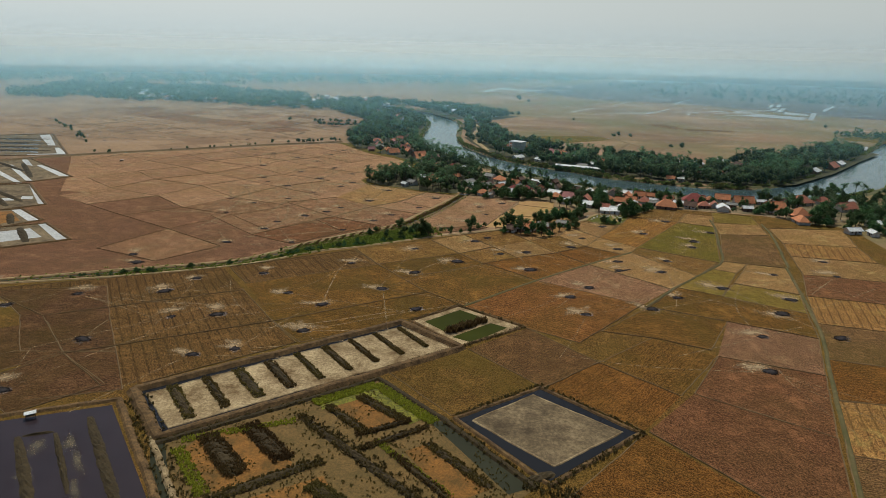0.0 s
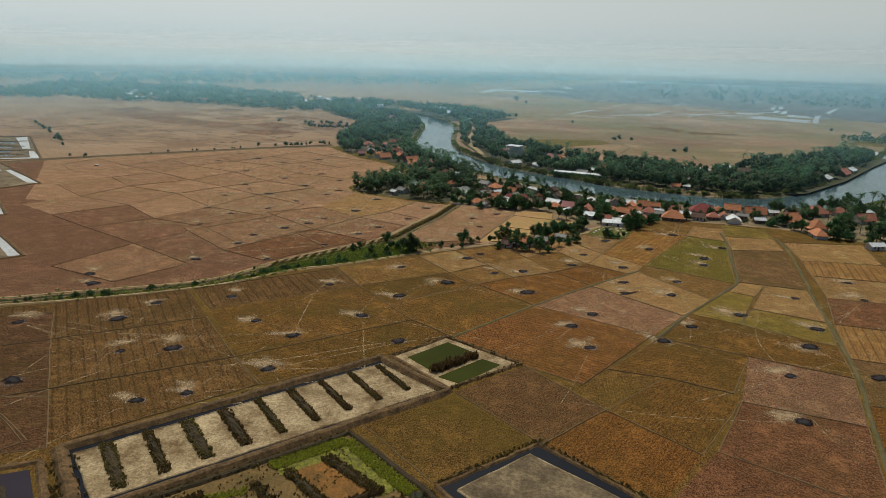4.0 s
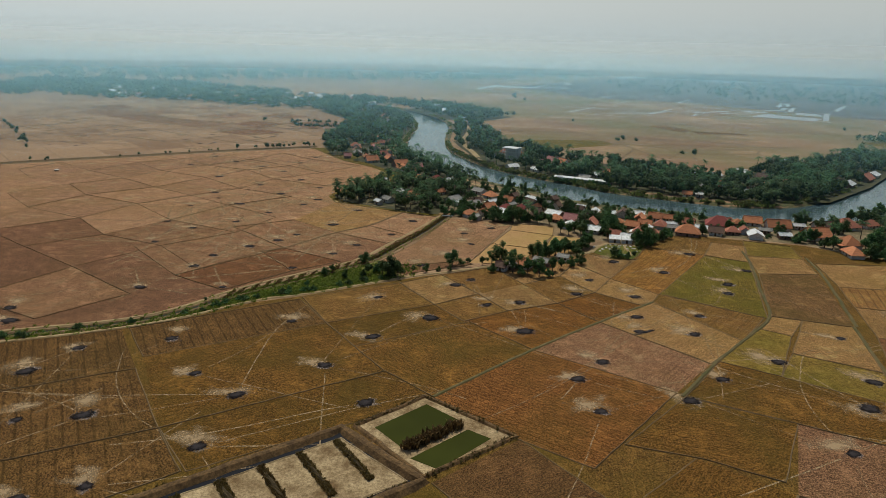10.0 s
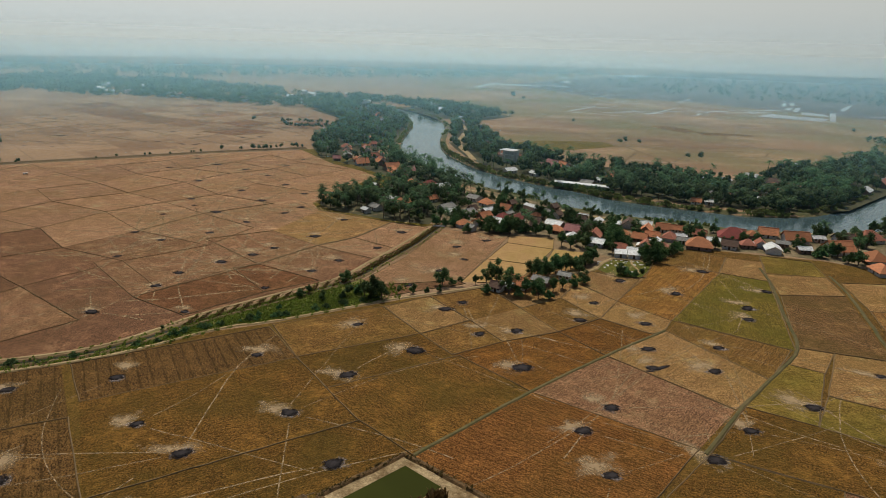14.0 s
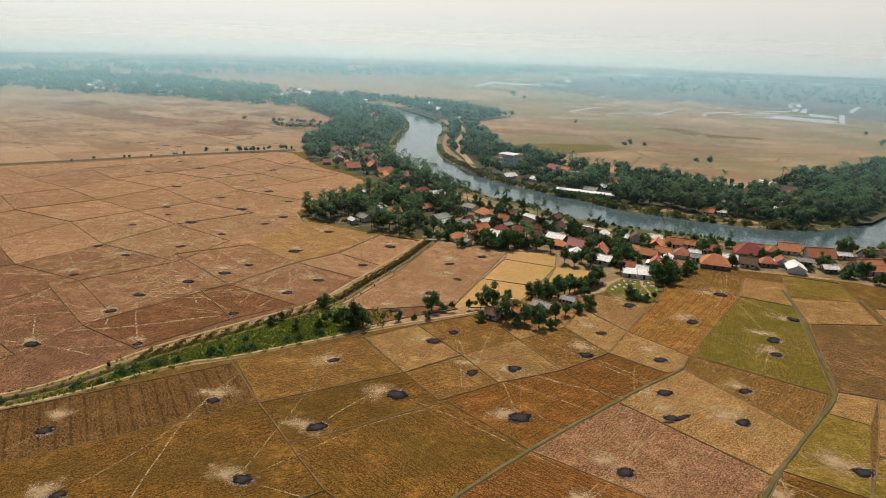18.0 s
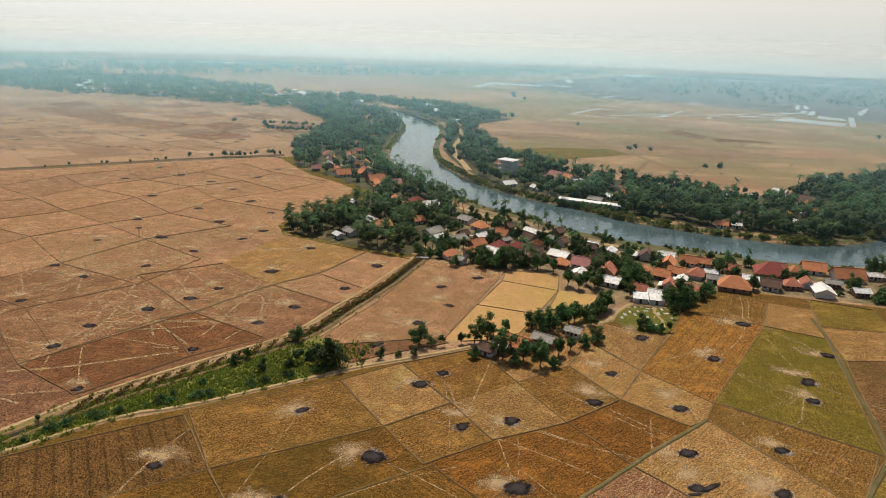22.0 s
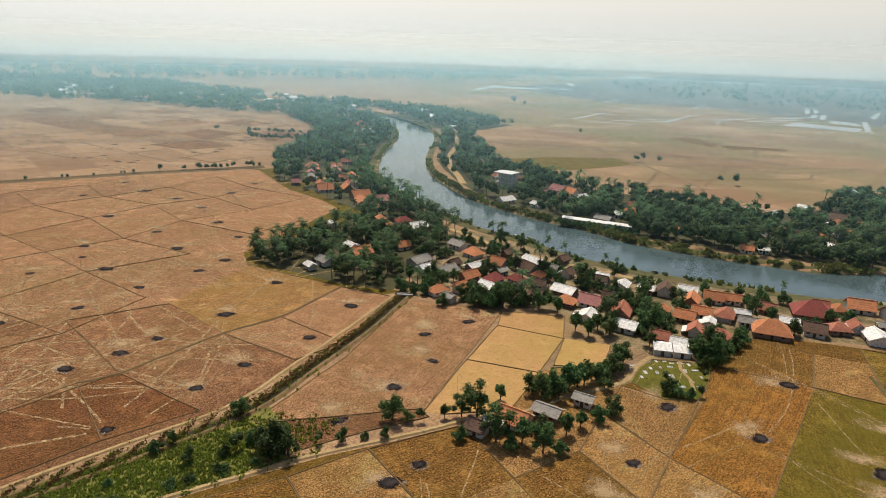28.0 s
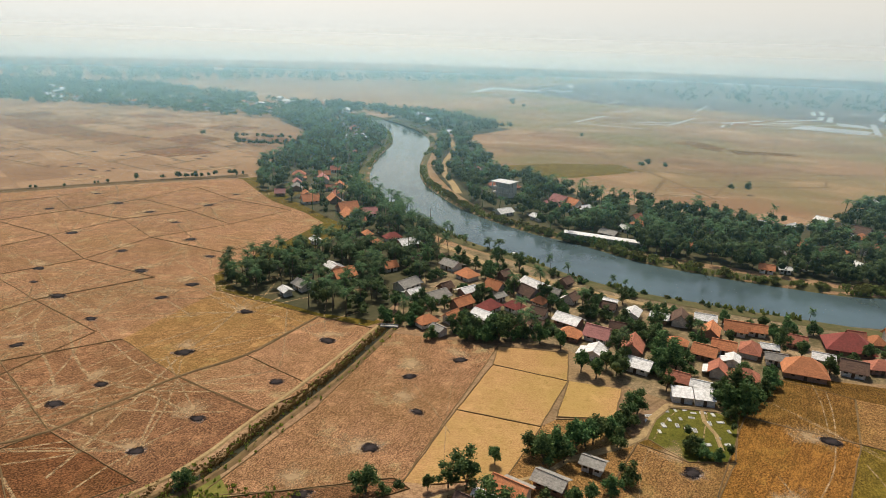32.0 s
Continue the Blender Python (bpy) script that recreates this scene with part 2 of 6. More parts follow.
def ash_mat():
    """Charred straw: black round the edge, burnt to lilac-grey ash in uneven patches towards the middle."""
    m, n, l = nodes_of("burnt_straw_ash")
    p = n["Principled BSDF"]
    geo = n.new("ShaderNodeNewGeometry").outputs["Position"]
    dist = n.new("ShaderNodeVectorMath")
    dist.operation = "LENGTH"
    l.new(n.new("ShaderNodeUVMap").outputs["UV"], dist.inputs[0])
    grey = math_of(n, l, "SUBTRACT", ramp_to(n, l, noise_of(n, l, geo, 0.55, 5, 0.8), -0.35, 1.65), dist.outputs["Value"])
    grey = ramp(n, l, grey, 0.0, 0.45)
    fine = noise_of(n, l, geo, 2.2, 4, 0.8)
    edge = math_of(n, l, "SUBTRACT", ramp_to(n, l, noise_of(n, l, geo, 0.6, 6, 0.85), -0.15, 1.75), dist.outputs["Value"])
    l.new(ramp(n, l, edge, -0.06, 0.2), p.inputs["Alpha"])
    c = mix_rgb(n, l, fine, (0.005, 0.004, 0.004), (0.024, 0.019, 0.018))
    c = mix_rgb(n, l, math_of(n, l, "MULTIPLY", grey, 0.5), c, (0.075, 0.062, 0.06))
    l.new(c, p.inputs["Base Color"])
    p.inputs["Roughness"].default_value, p.inputs["Specular IOR Level"].default_value = 1.0, 0.05
    return m


ASH = ash_mat()
LAWN = surface("lush_wet_grass", (0.10, 0.12, 0.02), (0.26, 0.23, 0.05), 1.2, 0.2)
TILE = {
    "o": surface("orange_clay_tile", (0.68, 0.27, 0.12), (0.50, 0.20, 0.095), 2.0, 0.35, spread=0.25),
    "r": surface("red_brown_clay_tile", (0.50, 0.19, 0.11), (0.34, 0.13, 0.085), 2.0, 0.35, spread=0.25),
    "d": surface("dark_red_tile", (0.33, 0.08, 0.065), (0.24, 0.07, 0.055), 2.0, 0.35),
    "b": surface("weathered_brown_tile", (0.20, 0.12, 0.08), (0.13, 0.08, 0.06), 2.0, 0.35, spread=0.25),
    "w": surface("white_metal_sheet", (0.84, 0.82, 0.78), (0.70, 0.67, 0.62), 1.2, 0.3, 0.5, 0.1, 0.1),
    "g": surface("grey_fibre_sheet", (0.38, 0.35, 0.30), (0.26, 0.24, 0.21), 1.5, 0.3, spread=0.2),
    "p": surface("faded_pink_tile", (0.55, 0.25, 0.22), (0.45, 0.20, 0.17), 2.0, 0.3),
}
PLASTER = surface("lime_washed_plaster", (0.78, 0.74, 0.67), (0.62, 0.56, 0.48), 1.5, 0.5, spread=0.2)
BRICKWALL = surface("dull_brick_wall", (0.34, 0.21, 0.15), (0.24, 0.15, 0.11), 2.5, 0.5, spread=0.2)
WOOD = plain_mat("dark_wood", (0.12, 0.08, 0.05))
STONE = plain_mat("white_grave_tile", (0.72, 0.70, 0.66))
CONCRETE = plain_mat("grey_concrete", (0.42, 0.40, 0.37))


def glass_dark():
    m, n, l = nodes_of("window_glass")
    p = n["Principled BSDF"]
    p.inputs["Base Color"].default_value, p.inputs["Roughness"].default_value = (0.03, 0.035, 0.04, 1), 0.1
    return m


GLASS = glass_dark()


def water_mat(name, deep, rough=0.12, gloss=0.5):
    m, n, l = nodes_of(name)
    p = n["Principled BSDF"]
    where = n.new("ShaderNodeNewGeometry").outputs["Position"]
    c = mix_rgb(n, l, ramp(n, l, noise_of(n, l, where, 0.03, 3), 0.35, 0.65), deep, [v * 0.7 for v in deep])
    l.new(c, p.inputs["Base Color"])
    p.inputs["Roughness"].default_value, p.inputs["IOR"].default_value = rough, 1.33
    p.inputs["Specular IOR Level"].default_value = gloss
    bp = n.new("ShaderNodeBump")
    bp.inputs["Strength"].default_value, bp.inputs["Distance"].default_value = 0.004, 0.05
    l.new(noise_of(n, l, where, 0.8, 3), bp.inputs["Height"])
    l.new(bp.outputs[0], p.inputs["Normal"])
    return m


RIVER = water_mat("river_water", (0.075, 0.112, 0.12), 0.13, 0.8)
POND = water_mat("dark_pond_water", (0.035, 0.024, 0.027), 0.22, 0.3)
DARK_WATER = water_mat("dark_moat_water", (0.012, 0.012, 0.014), 0.25, 0.2)
GREEN_WATER = water_mat("algae_green_water", (0.05, 0.054, 0.009), 0.6, 0.03)
CANAL = water_mat("canal_water", (0.035, 0.034, 0.016), 0.3, 0.12)
SALT = water_mat("pale_shallow_pan", (0.34, 0.33, 0.33), 0.3)


def plain_far():
    """The open plain: harvested plots of many tones, green low ground here and there."""
    m, n, l = nodes_of("open_paddy_plain")
    p = n["Principled BSDF"]
    where = n.new("ShaderNodeNewGeometry").outputs["Position"]
    turn = n.new("ShaderNodeMapping")
    turn.inputs["Rotation"].default_value = (0, 0, 0.72)
    l.new(where, turn.inputs["Vector"])
    brick = n.new("ShaderNodeTexBrick")
    brick.inputs["Color1"].default_value, brick.inputs["Color2"].default_value = (0, 0, 0, 1), (1, 1, 1, 1)
    brick.inputs["Mortar"].default_value = (0.5, 0.5, 0.5, 1)
    brick.inputs["Scale"].default_value, brick.inputs["Mortar Size"].default_value = 1.0, 0.35
    brick.inputs["Brick Width"].default_value, brick.inputs["Row Height"].default_value = 58.0, 34.0
    brick.offset, brick.squash = 0.37, 1.0
    l.new(turn.outputs[0], brick.inputs["Vector"])
    plots = n.new("ShaderNodeSeparateColor")
    l.new(brick.outputs["Color"], plots.inputs[0])
    c = mix_rgb(n, l, plots.outputs[0], (0.27, 0.155, 0.082), (0.46, 0.29, 0.16))
    cell = n.new("ShaderNodeTexVoronoi")
    cell.inputs["Scale"].default_value = 0.009
    l.new(turn.outputs[0], cell.inputs["Vector"])
    tones = n.new("ShaderNodeSeparateColor")
    l.new(cell.outputs["Color"], tones.inputs[0])
    c = mix_rgb(n, l, math_of(n, l, "MULTIPLY", tones.outputs[0], 0.45), c, (0.17, 0.095, 0.05))
    c = mix_rgb(n, l, math_of(n, l, "MULTIPLY", tones.outputs[1], 0.3), c, (0.38, 0.25, 0.13))
    c = mix_rgb(n, l, math_of(n, l, "MULTIPLY", ramp(n, l, noise_of(n, l, where, 0.012, 5, 0.7), 0.45, 0.7), 0.6), c, (0.394, 0.268, 0.158))
    fine = ramp(n, l, noise_of(n, l, where, 1.1, 4, 0.8), 0.44, 0.58)
    c = mix_rgb(n, l, math_of(n, l, "MULTIPLY", fine, 0.65), c, (0.15, 0.08, 0.042))
    bits = ramp(n, l, noise_of(n, l, where, 0.09, 4, 0.7), 0.6, 0.75)
    c = mix_rgb(n, l, math_of(n, l, "MULTIPLY", bits, 0.6), c, (0.454, 0.316, 0.186))
    c = mix_rgb(n, l, math_of(n, l, "MULTIPLY", brick.outputs["Fac"], 0.5), c, (0.148, 0.096, 0.046))
    slim = n.new("ShaderNodeMapping")
    slim.inputs["Scale"].default_value, slim.inputs["Rotation"].default_value = (0.1, 1.0, 1.0), (0, 0, 0.08)
    l.new(where, slim.inputs["Vector"])
    strips = noise_of(n, l, slim.outputs[0], 0.03, 5, 0.75)
    c = mix_rgb(n, l, math_of(n, l, "MULTIPLY", ramp(n, l, strips, 0.55, 0.68), 0.5), c, (0.454, 0.325, 0.223))
    c = mix_rgb(n, l, math_of(n, l, "MULTIPLY", ramp(n, l, strips, 0.44, 0.34), 0.6), c, (0.128, 0.081, 0.051))
    # greener low ground across the river
    far = n.new("ShaderNodeSeparateXYZ")
    l.new(where, far.inputs[0])
    east = ramp(n, l, math_of(n, l, "ADD", far.outputs[0], math_of(n, l, "MULTIPLY", far.outputs[1], 0.2)), 40, 130)
    wet = math_of(n, l, "MULTIPLY", east, ramp(n, l, noise_of(n, l, where, 0.006, 4, 0.6), 0.42, 0.62))
    c = mix_rgb(n, l, math_of(n, l, "MULTIPLY", wet, 0.8), c, (0.155, 0.135, 0.052))
    l.new(c, p.inputs["Base Color"])
    p.inputs["Roughness"].default_value, p.inputs["Specular IOR Level"].default_value = 0.95, 0.1
    bp = n.new("ShaderNodeBump")
    bp.inputs["Strength"].default_value, bp.inputs["Distance"].default_value = 0.4, 0.15
    l.new(fine, bp.inputs["Height"])
    l.new(bp.outputs[0], p.inputs["Normal"])
    return m


PLAIN = plain_far()


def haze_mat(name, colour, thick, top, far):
    """Lit sheet standing in for haze: mostly see-through, denser upwards to fit the camera's view."""
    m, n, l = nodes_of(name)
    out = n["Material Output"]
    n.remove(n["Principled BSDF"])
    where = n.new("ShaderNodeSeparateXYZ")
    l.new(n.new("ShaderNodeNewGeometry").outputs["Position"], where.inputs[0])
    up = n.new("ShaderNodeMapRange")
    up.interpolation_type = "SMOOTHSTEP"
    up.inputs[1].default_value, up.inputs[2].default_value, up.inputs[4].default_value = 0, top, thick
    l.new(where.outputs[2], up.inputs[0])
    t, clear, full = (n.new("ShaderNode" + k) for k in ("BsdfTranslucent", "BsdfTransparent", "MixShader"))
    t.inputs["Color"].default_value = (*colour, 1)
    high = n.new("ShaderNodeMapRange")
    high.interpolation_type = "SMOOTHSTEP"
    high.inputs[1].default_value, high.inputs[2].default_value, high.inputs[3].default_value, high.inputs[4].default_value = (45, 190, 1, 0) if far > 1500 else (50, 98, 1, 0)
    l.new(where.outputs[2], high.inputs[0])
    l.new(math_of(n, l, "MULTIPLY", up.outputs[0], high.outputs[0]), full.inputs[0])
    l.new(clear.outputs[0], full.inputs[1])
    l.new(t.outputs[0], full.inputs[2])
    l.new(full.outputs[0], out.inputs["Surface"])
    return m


def litter_mat(name, a, b, most):
    """Scattered chaff: dense in the middle of its patch, thinning out unevenly."""
    m, n, l = nodes_of(name)
    p = n["Principled BSDF"]
    geo = n.new("ShaderNodeNewGeometry").outputs["Position"]
    uv = n.new("ShaderNodeUVMap").outputs["UV"]
    dist = n.new("ShaderNodeVectorMath")
    dist.operation = "LENGTH"
    l.new(uv, dist.inputs[0])
    cover = math_of(n, l, "SUBTRACT", ramp_to(n, l, noise_of(n, l, geo, 0.35, 5, 0.75), -0.35, 1.55), dist.outputs["Value"])
    l.new(math_of(n, l, "MULTIPLY", ramp(n, l, cover, -0.1, 0.55), most), p.inputs["Alpha"])
    c = mix_rgb(n, l, noise_of(n, l, geo, 1.5, 4, 0.7), a, b)
    l.new(c, p.inputs["Base Color"])
    p.inputs["Roughness"].default_value, p.inputs["Specular IOR Level"].default_value = 1.0, 0.05
    return m


CHAFF = litter_mat("scattered_chaff", (0.55, 0.39, 0.22), (0.38, 0.255, 0.14), 0.66)
RIM = litter_mat("grey_ash_dust", (0.46, 0.38, 0.33), (0.16, 0.125, 0.11), 0.85)


# ---- building blocks ----
def mesh_of(name, verts, faces, mat, uvs=None, smooth=False):
    me = bpy.data.meshes.new(name)
    me.from_pydata([tuple(v) for v in verts], [], faces)
    me.materials.append(mat)
    if uvs is not None:
        layer = me.uv_layers.new(name="UVMap")
        for loop in me.loops:
            layer.data[loop.index].uv = uvs[loop.vertex_index]
    if smooth:
        me.polygons.foreach_set("use_smooth", [True] * len(me.polygons))
    me.update()
    return me


def piece(name, verts, faces, mat, parent=None, label="", uvs=None, smooth=False):
    """One mesh object: a part under its thing, or a thing of its own."""
    ob = new(name, mesh_of(name, verts, faces, mat, uvs, smooth))
    ob.parent = parent
    if label:
        ob["label"] = label
    return ob


def thing(name, x, y, z, turn, label, category, group="", kind=""):
    ob = new(name)
    ob.matrix_basis = pose(x, y, z, 0, 0, turn)
    return tagged(ob, label, category, group, kind)


def box(x0, y0, z0, x1, y1, z1):
    v = [(x, y, z) for z in (z0, z1) for x, y in ((x0, y0), (x1, y0), (x1, y1), (x0, y1))]
    f = [(3, 2, 1, 0), (4, 5, 6, 7), (0, 1, 5, 4), (1, 2, 6, 5), (2, 3, 7, 6), (3, 0, 4, 7)]
    return v, f


def joined(*bits):
    verts, faces = [], []
    for v, f in bits:
        k = len(verts)
        verts += list(v)
        faces += [tuple(i + k for i in q) for q in f]
    return verts, faces


def rail(line, offsets):
    """A profile of (across, up) pairs swept along a line in plan."""
    line = [Vector(p).to_3d() for p in line]
    verts, faces = [], []
    w = len(offsets)
    for i, p in enumerate(line):
        d = (line[min(i + 1, len(line) - 1)] - line[max(i - 1, 0)]).normalized()
        side = Vector((d.y, -d.x, 0))
        verts += [p + side * a + Vector((0, 0, h)) for a, h in offsets]
        if i:
            k = (i - 1) * w
            faces += [(k + j, k + j + 1, k + w + j + 1, k + w + j) for j in range(w - 1)]
    return verts, faces


def smoothed(points, step=6.0):
    """A soft curve through the points (Catmull-Rom), about one point every step metres."""
    pts = [Vector(p) for p in points]
    pts = [2 * pts[0] - pts[1]] + pts + [2 * pts[-1] - pts[-2]]
    out = []
    for a, b, c, d in zip(pts, pts[1:], pts[2:], pts[3:]):
        n = max(1, int((c - b).length / step))
        for i in range(n):
            t = i / n
            out.append(0.5 * (2 * b + (c - a) * t + (2 * a - 5 * b + 4 * c - d) * t * t + (3 * b - a - 3 * c + d) * t ** 3))
    return out + [pts[-2]]


def inside(p, poly):
    x, y = p
    hit = False
    for (x0, y0), (x1, y1) in zip(poly, poly[1:] + poly[:1]):
        if (y0 > y) != (y1 > y) and x < (x1 - x0) * (y - y0) / (y1 - y0) + x0:
            hit = not hit
    return hit


def near_line(p, line, d):
    q = Vector(p)
    for a, b in zip(line, line[1:]):
        a, b = Vector(a), Vector(b)
        t = max(0, min(1, (q - a).dot(b - a) / max((b - a).length_squared, 1e-9)))
        if (q - a - (b - a) * t).length < d:
            return True
    return False


# ---- the river, in plan: middle line and half width ----
RIVER_PLAN = [
    (470, 880, 26), (400, 770, 26), (330, 660, 25), (272, 580, 25), (228, 528, 23), (185, 492, 20), (140, 480, 18), (105, 486, 18), (72, 496, 19),
    (44, 508, 20), (18, 530, 20), (-5, 546, 19), (-28, 568, 18), (-50, 594, 18), (-70, 628, 19), (-88, 668, 19), (-100, 720, 19),
    (-107, 780, 19), (-111, 840, 19), (-122, 900, 19), (-146, 966, 17), (-182, 1025, 15), (-232, 1075, 14), (-300, 1110, 14), (-400, 1130, 14),
]
RIVER_LINE = smoothed([Vector(p) for p in RIVER_PLAN], 9)
river_at = np.array([(p.x, p.y, p.z) for p in RIVER_LINE])


def bank_gap(x, y):
    """How far points lie outside the river's edge (below nought: in the water)."""
    x, y = np.asarray(x, float), np.asarray(y, float)
    best = np.full(x.shape, 1e9)
    for (ax, ay, aw), (bx, by, bw) in zip(river_at, river_at[1:]):
        dx, dy = bx - ax, by - ay
        t = np.clip(((x - ax) * dx + (y - ay) * dy) / (dx * dx + dy * dy), 0, 1)
        best = np.minimum(best, np.hypot(x - ax - t * dx, y - ay - t * dy) - aw - t * (bw - aw))
    return best


# ---- ground ----
def spread_axis(lo, hi, step):
    mid = list(np.arange(lo, hi + 1, step))
    out = [20, 60, 140, 300, 600, 1100, 1900, 3000, 4700]
    return np.array([lo - v for v in out[::-1]] + mid + [hi + v for v in out])


gx, gy = spread_axis(-420, 420, 4.0), spread_axis(60, 1140, 4.0)
mx, my = np.meshgrid(gx, gy)
gap = bank_gap(mx.ravel(), my.ravel())
low = np.clip((2.5 - gap) / 6.0, 0, 1)
gz = -3.2 * low * low * (3 - 2 * low)
cols = len(gx)
gv = np.stack([mx.ravel(), my.ravel(), gz], 1)
gf = [(r * cols + c, r * cols + c + 1, (r + 1) * cols + c + 1, (r + 1) * cols + c) for r in range(len(gy) - 1) for c in range(cols - 1)]
ground = piece("ground", gv.tolist(), gf, PLAIN, smooth=True)
tagged(ground, "flat dry harvested paddy plain reaching the horizon", "ground", kind="structure")

wv, wf = [], []
for i, p in enumerate(RIVER_LINE):
    d = (RIVER_LINE[min(i + 1, len(RIVER_LINE) - 1)] - RIVER_LINE[max(i - 1, 0)])
    side = Vector((d.y, -d.x, 0)).normalized() * (p.z + 1.5)
    wv += [(p.x - side.x, p.y - side.y, -1.3), (p.x, p.y, -1.3), (p.x + side.x, p.y + side.y, -1.3)]
    if i:
        k = 3 * i
        wf += [(k - 3, k, k + 1, k - 2), (k - 2, k + 1, k + 2, k - 1)]
river = piece("river", wv, wf, RIVER, smooth=True)
tagged(river, "broad calm grey-green river bending through the plain", "river", kind="structure")

for s in (-1, 1):
    bv, bf = [], []
    for i, p in enumerate(RIVER_LINE):
        d = RIVER_LINE[min(i + 1, len(RIVER_LINE) - 1)] - RIVER_LINE[max(i - 1, 0)]
        side = Vector((d.y, -d.x, 0)).normalized() * s
        wide = (5.5 if s > 0 else 9.0) + 2.0 * noise.noise(Vector((i * 0.31, s, 0)))
        for far, z in ((-2.0, -1.75), (0.3, -1.15), (2.2, -0.1), (3.2, 0.1), (wide, 0.09)):
            bv.append((p.x + side.x * (p.z + far), p.y + side.y * (p.z + far), z + random.uniform(0, 0.1)))
        if i:
            k = 5 * i
            bf += [(k - 5 + j, k + j, k + j + 1, k - 4 + j) for j in range(4)]
    tagged(piece("river_bank", bv, bf, BANK, smooth=True), "overgrown earth bank sloping to the river", "bank", kind="structure")

# ---- rings of see-through sheet standing in for haze over the plain ----
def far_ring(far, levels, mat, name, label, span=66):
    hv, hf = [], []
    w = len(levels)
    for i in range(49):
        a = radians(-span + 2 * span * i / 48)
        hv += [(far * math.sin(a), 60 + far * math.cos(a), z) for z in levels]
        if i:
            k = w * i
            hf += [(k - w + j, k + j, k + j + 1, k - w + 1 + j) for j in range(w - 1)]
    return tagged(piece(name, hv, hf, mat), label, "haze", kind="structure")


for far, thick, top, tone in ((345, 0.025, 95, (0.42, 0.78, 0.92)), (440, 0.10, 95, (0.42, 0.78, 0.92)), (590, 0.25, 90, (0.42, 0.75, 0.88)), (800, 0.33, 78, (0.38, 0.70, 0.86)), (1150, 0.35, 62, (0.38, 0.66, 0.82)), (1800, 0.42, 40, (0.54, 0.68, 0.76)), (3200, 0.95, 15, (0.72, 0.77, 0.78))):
    far_ring(far, (-2, 30, 60, 86, 100, 160, 240), haze_mat("haze_sheet", tone, thick, top, far), "haze", "see-through blue sheet standing in for haze over the plain")


def white_sky():
    """The glare of the dusty sky low over the horizon."""
    m, n, l = nodes_of("dusty_sky_glare")
    out = n["Material Output"]
    n.remove(n["Principled BSDF"])
    glow = n.new("ShaderNodeEmission")
    where = n.new("ShaderNodeSeparateXYZ")
    l.new(n.new("ShaderNodeNewGeometry").outputs["Position"], where.inputs[0])
    up = n.new("ShaderNodeMapRange")
    up.interpolation_type = "SMOOTHSTEP"
    up.inputs[1].default_value, up.inputs[2].default_value = 40, 420
    l.new(where.outputs[2], up.inputs[0])
    c = mix_rgb(n, l, up.outputs[0], (0.76, 0.80, 0.785), (0.87, 0.86, 0.81))
    east = ramp(n, l, where.outputs[0], -1500, 2600)
    l.new(mix_rgb(n, l, east, c, (0.80, 0.80, 0.79), "MULTIPLY"), glow.inputs["Color"])
    l.new(glow.outputs[0], out.inputs["Surface"])
    return m


far_ring(4500, (-5, 200, 600, 1100), white_sky(), "sky_backdrop", "pale hazy white sky behind the horizon", 75)

# ---- fields ----
def field(kind, corners, bund=0.19, low=0.03):
    """A paddy: its stubble floor, and a low earth bund along each edge."""
    pts = [Vector(c) for c in corners]
    mid = sum(pts, Vector((0, 0))) / len(pts)
    if sum(a.cross(b) for a, b in zip(pts, pts[1:] + pts[:1])) < 0:
        pts.reverse()
    along = (pts[1] - pts[0]).normalized()
    if kind in ("rows", "stripe"):
        along = Vector((26, -34) if kind == "rows" else (0.24, 0.97)).normalized()
    across = Vector((-along.y, along.x))
    uvs = [((p - mid).dot(across), (p - mid).dot(along)) for p in pts]
    lift = low + 0.004 * random.random()
    root = piece("paddy_field", [(p.x, p.y, lift) for p in pts], [tuple(range(len(pts)))], STRAW[kind], uvs=uvs)
    names = {"green": "green regrowth", "bgreen": "bright green regrowth", "pale": "pale cut straw", "bare": "bare sandy soil", "rows": "dark furrow rows", "stripe": "wide straw stripes"}
    tagged(root, "harvested paddy field with " + names.get(kind, "dry brown stubble"), "field", "paddy fields", "structure")
    if bund:
        for a, b in zip(pts, pts[1:] + pts[:1]):
            if (b - a).length < 3:
                continue
            inn = (mid - (a + b) / 2).normalized() * bund * 0.5
            n = max(2, int((b - a).length / 4))
            line = [a.lerp(b, i / n) + inn + Vector((random.uniform(-0.15, 0.15), random.uniform(-0.15, 0.15))) for i in range(n + 1)]
            if random.random() < 0.2:
                continue
            h = random.uniform(0.12, 0.28)
            v, f = rail(line, [(-bund, 0.0), (-bund * 0.4, h), (bund * 0.4, h), (bund, 0.0)])
            piece("bund", v, f, BUND, root)
    return root


